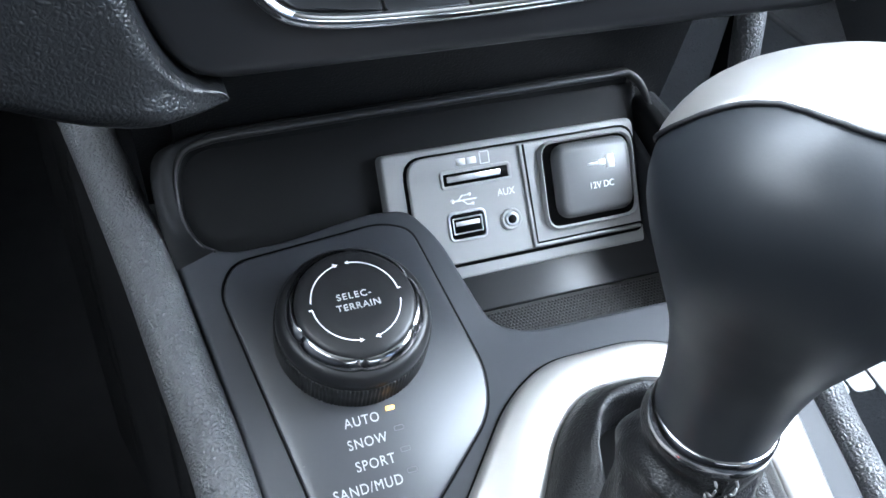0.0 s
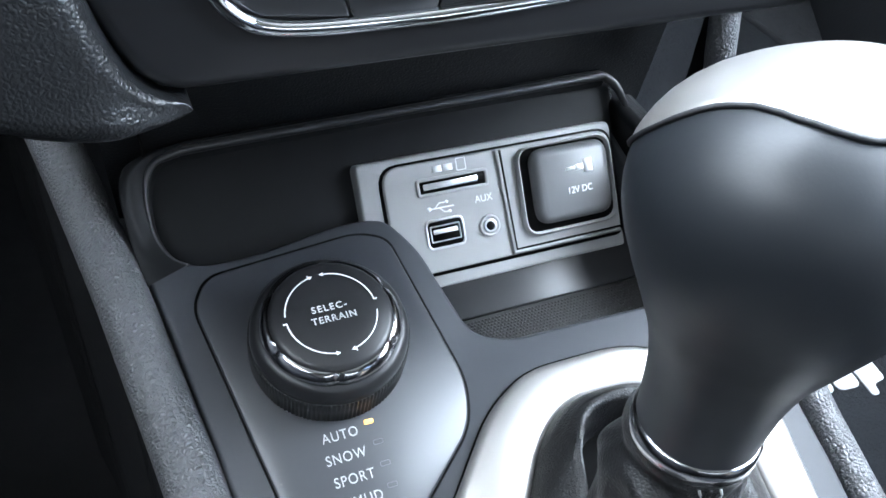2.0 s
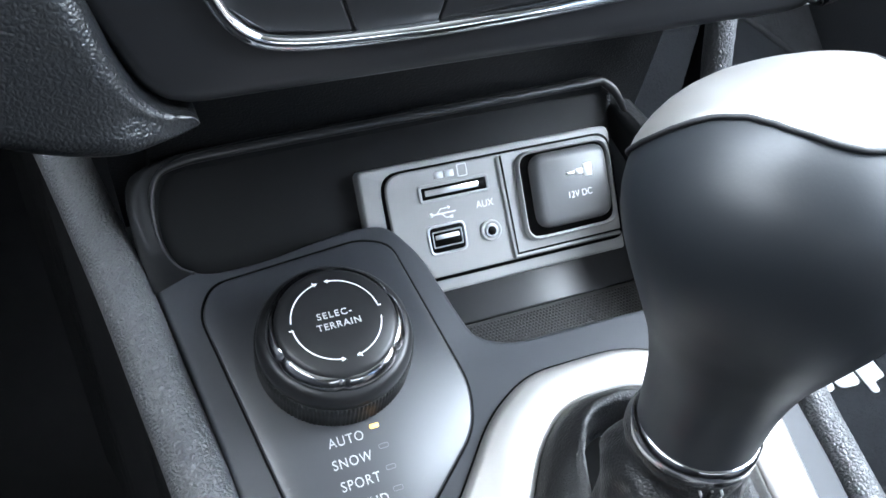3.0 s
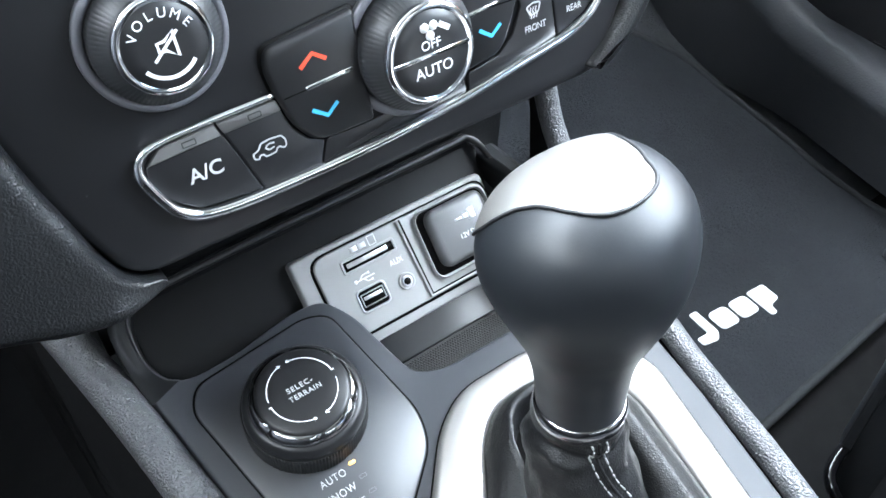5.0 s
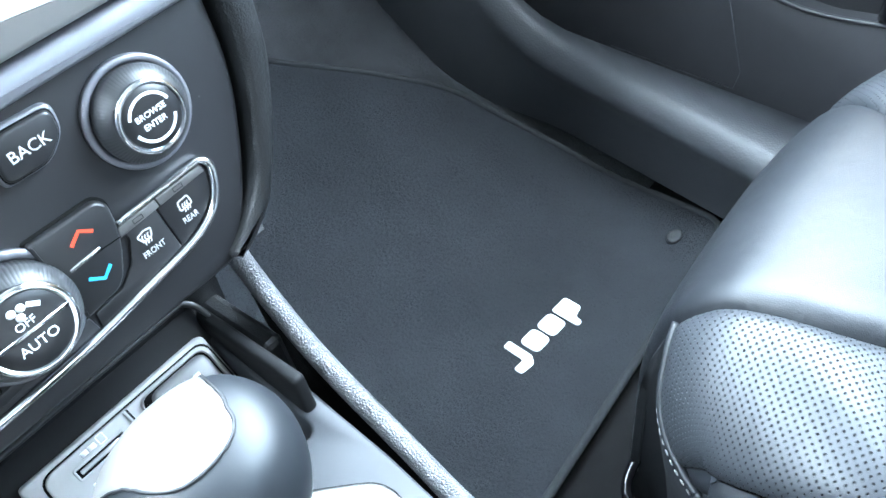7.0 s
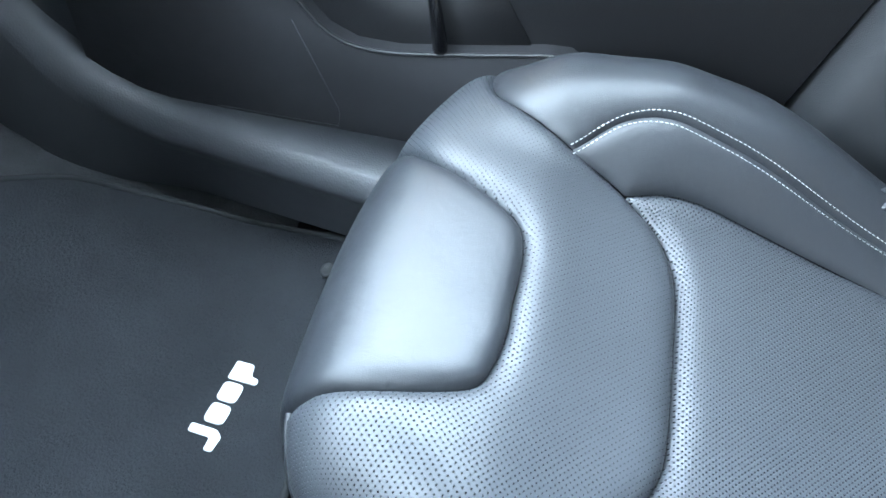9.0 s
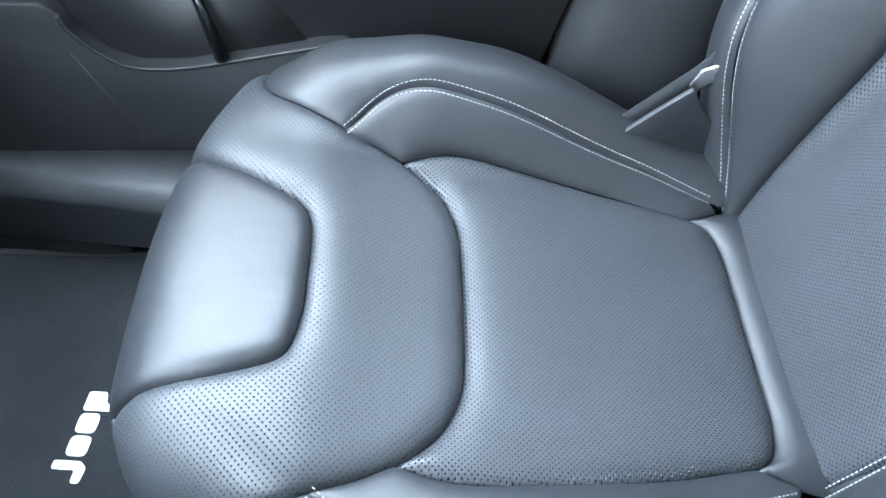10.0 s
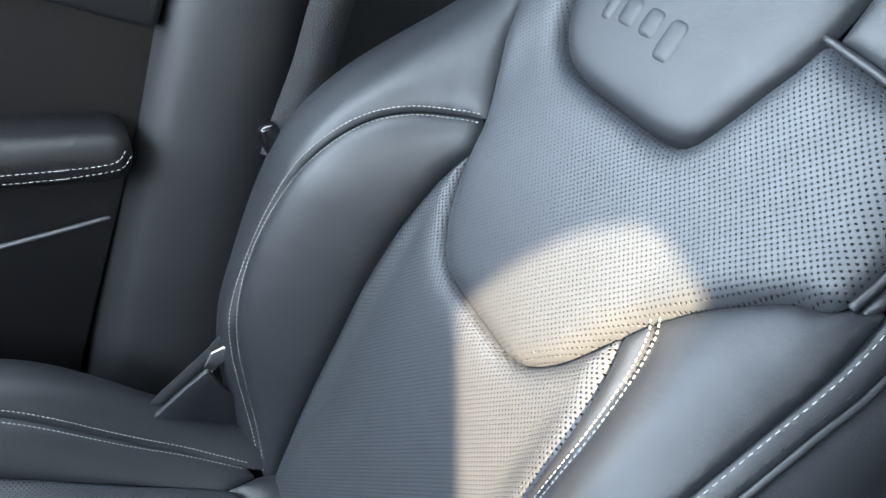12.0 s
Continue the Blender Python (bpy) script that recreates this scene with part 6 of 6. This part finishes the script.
part("pull_lever", sweep(spline([(0.732, 0.050, 0.305), (0.722, 0.042, 0.282), (0.719, 0.037, 0.258), (0.724, 0.035, 0.228)], 6), lambda t: 0.0055 + 0.003 * t, seg=10), GLOSS, door, "glossy black lever")
part("trim_line", sweep([(0.7212, y, z) for y, z in ((0.308, 0.098), (0.155, 0.099), (0.152, 0.122), (0.197, 0.237))], 0.0006, seg=6), SILL, door, "raised trim line")
arm = part("armrest", boxes((0.675, -0.392, 0.462), (0.76, 0.34, 0.512), 0.020, seg=5), DOORSOFT, door, "padded black armrest")
for z0, z1, y1 in ((0.484, 0.488, -0.372), (0.475, 0.481, -0.376)):
    ln = spline([(0.6742, 0.30, z0 - 0.01), (0.6742, -0.276, z0), (0.6742, -0.323, z0 + 0.001), (0.6745, y1, z1), (0.678, y1 - 0.014, z1 + 0.012)], 14)
    part("stitching", dashes(ln, 0.0036, 0.002, 0.0009), THREAD, arm, "pale stitching")
part("trim_strip", sweep(spline([(0.7385, -0.367, 0.3925), (0.737, -0.313, 0.3815), (0.736, -0.245, 0.3685), (0.736, -0.148, 0.353), (0.736, -0.095, 0.347), (0.736, 0.10, 0.335)], 5), 0.0026, seg=8), BAND, door, "thin satin silver trim strip")
part("upper_panel", slab(rounded([(0.75, 0.645), (0.75, 0.705), (-0.455, 0.705), (-0.425, 0.600), (-0.324, 0.631)], 0.012), 0.715, 0.035, 0.008), DOORSOFT, door, "padded upper door panel")

bm = bmesh.new()
prof_y = [(0.022, 0.060), (0.006, 0.022), (-0.020, 0.004), (-0.075, -0.004), (-0.125, 0.012), (-0.150, 0.060)]
secs = []
for z, wid, dx in ((-0.02, 1.35, 0.0), (0.15, 1.2, 0.0), (0.30, 1.1, 0.0), (0.45, 1.0, 0.0), (0.62, 0.95, -0.005), (0.80, 0.85, -0.02), (1.0, 0.8, -0.05), (1.30, 0.75, -0.09)):
    lead = -0.358 - 0.228 * (z - 0.23)
    secs.append([bm.verts.new((0.700 + dx + p[1], lead + p[0] * wid, z)) for p in [tuple(q) for q in spline(prof_y, 5)]])
for a, b in zip(secs, secs[1:]):
    for i in range(len(a) - 1):
        bm.faces.new((a[i], b[i], b[i + 1], a[i + 1]))
bmesh.ops.recalc_face_normals(bm, faces=bm.faces)
solo("center_pillar", bm, PILLAR, "grey grained plastic centre pillar trim", "pillar", "structure")
bm = bmesh.new()
box(bm, (0.78, -1.6, -0.08), (0.86, -0.40, 0.84))
box(bm, (0.76, -0.60, 0.84), (0.86, -0.42, 1.26))
box(bm, (0.70, -1.60, 0.84), (0.80, -1.30, 1.26))
box(bm, (0.80, -0.45, -0.08), (0.86, 0.90, 0.70))
solo("wall_right", bm, SKIRT, "black bodywork of the passenger's side", "wall", "structure")

belt = thing("seat_belt", "dark grey woven seat belt running down the pillar", "seat belt", (0.66, -0.5, 0.5))


def strap(pts, width, across):
    bm = bmesh.new()
    P = [Vector(p) for p in spline(pts, 6)]
    A = Vector(across).normalized() * width / 2
    lo, hi = [], []
    for i, p in enumerate(P):
        t = (P[min(i + 1, len(P) - 1)] - P[max(i - 1, 0)]).normalized()
        n = t.cross(A).normalized() * 0.0008
        lo.append([bm.verts.new(p + s * A + d * n) for s, d in ((-1, -1), (1, -1), (1, 1), (-1, 1))])
    for a, b in zip(lo, lo[1:]):
        for i in range(4):
            bm.faces.new((a[i], a[(i + 1) % 4], b[(i + 1) % 4], b[i]))
    return bm


part("webbing", strap([(0.655, -0.528, 0.490), (0.660, -0.542, 0.531), (0.661, -0.560, 0.583), (0.662, -0.577, 0.648), (0.660, -0.62, 0.80), (0.650, -0.68, 1.05)], 0.040, (0.25, 1, 0.25)), BELT, belt)
part("webbing", strap([(0.581, -0.300, 0.165), (0.581, -0.352, 0.222), (0.581, -0.388, 0.258), (0.581, -0.422, 0.291), (0.583, -0.453, 0.321), (0.600, -0.50, 0.370)], 0.021, (0.0, 0.66, 0.75)), CLOTH_SIDE, belt, "black sleeve of the lower webbing")
# thin pale tube added as the highlight along the strap's lower edge
part("edge_highlight", sweep(spline([(0.578, -0.366, 0.221), (0.578, -0.396, 0.2505), (0.578, -0.431, 0.2835), (0.580, -0.454, 0.304)], 5), 0.0011, seg=6), RAIL, belt, "pale strip for the highlight on the belt edge")
part("belt_guide", boxes((-0.008, -0.010, -0.016), (0.008, 0.010, 0.016), 0.006, Matrix.Translation((0.648, -0.517, 0.517)) @ Matrix.Rotation(-0.3, 4, "X"), 4), GLOSS, belt, "glossy black belt guide")
part("anchor_plate", slab(rounded([(-0.4335, 0.302), (-0.441, 0.319), (-0.458, 0.326), (-0.460, 0.310), (-0.4375, 0.295)], 0.002, 3), 0.5755, 0.003, 0.0008), DULLMETAL, belt, "metal anchor plate")
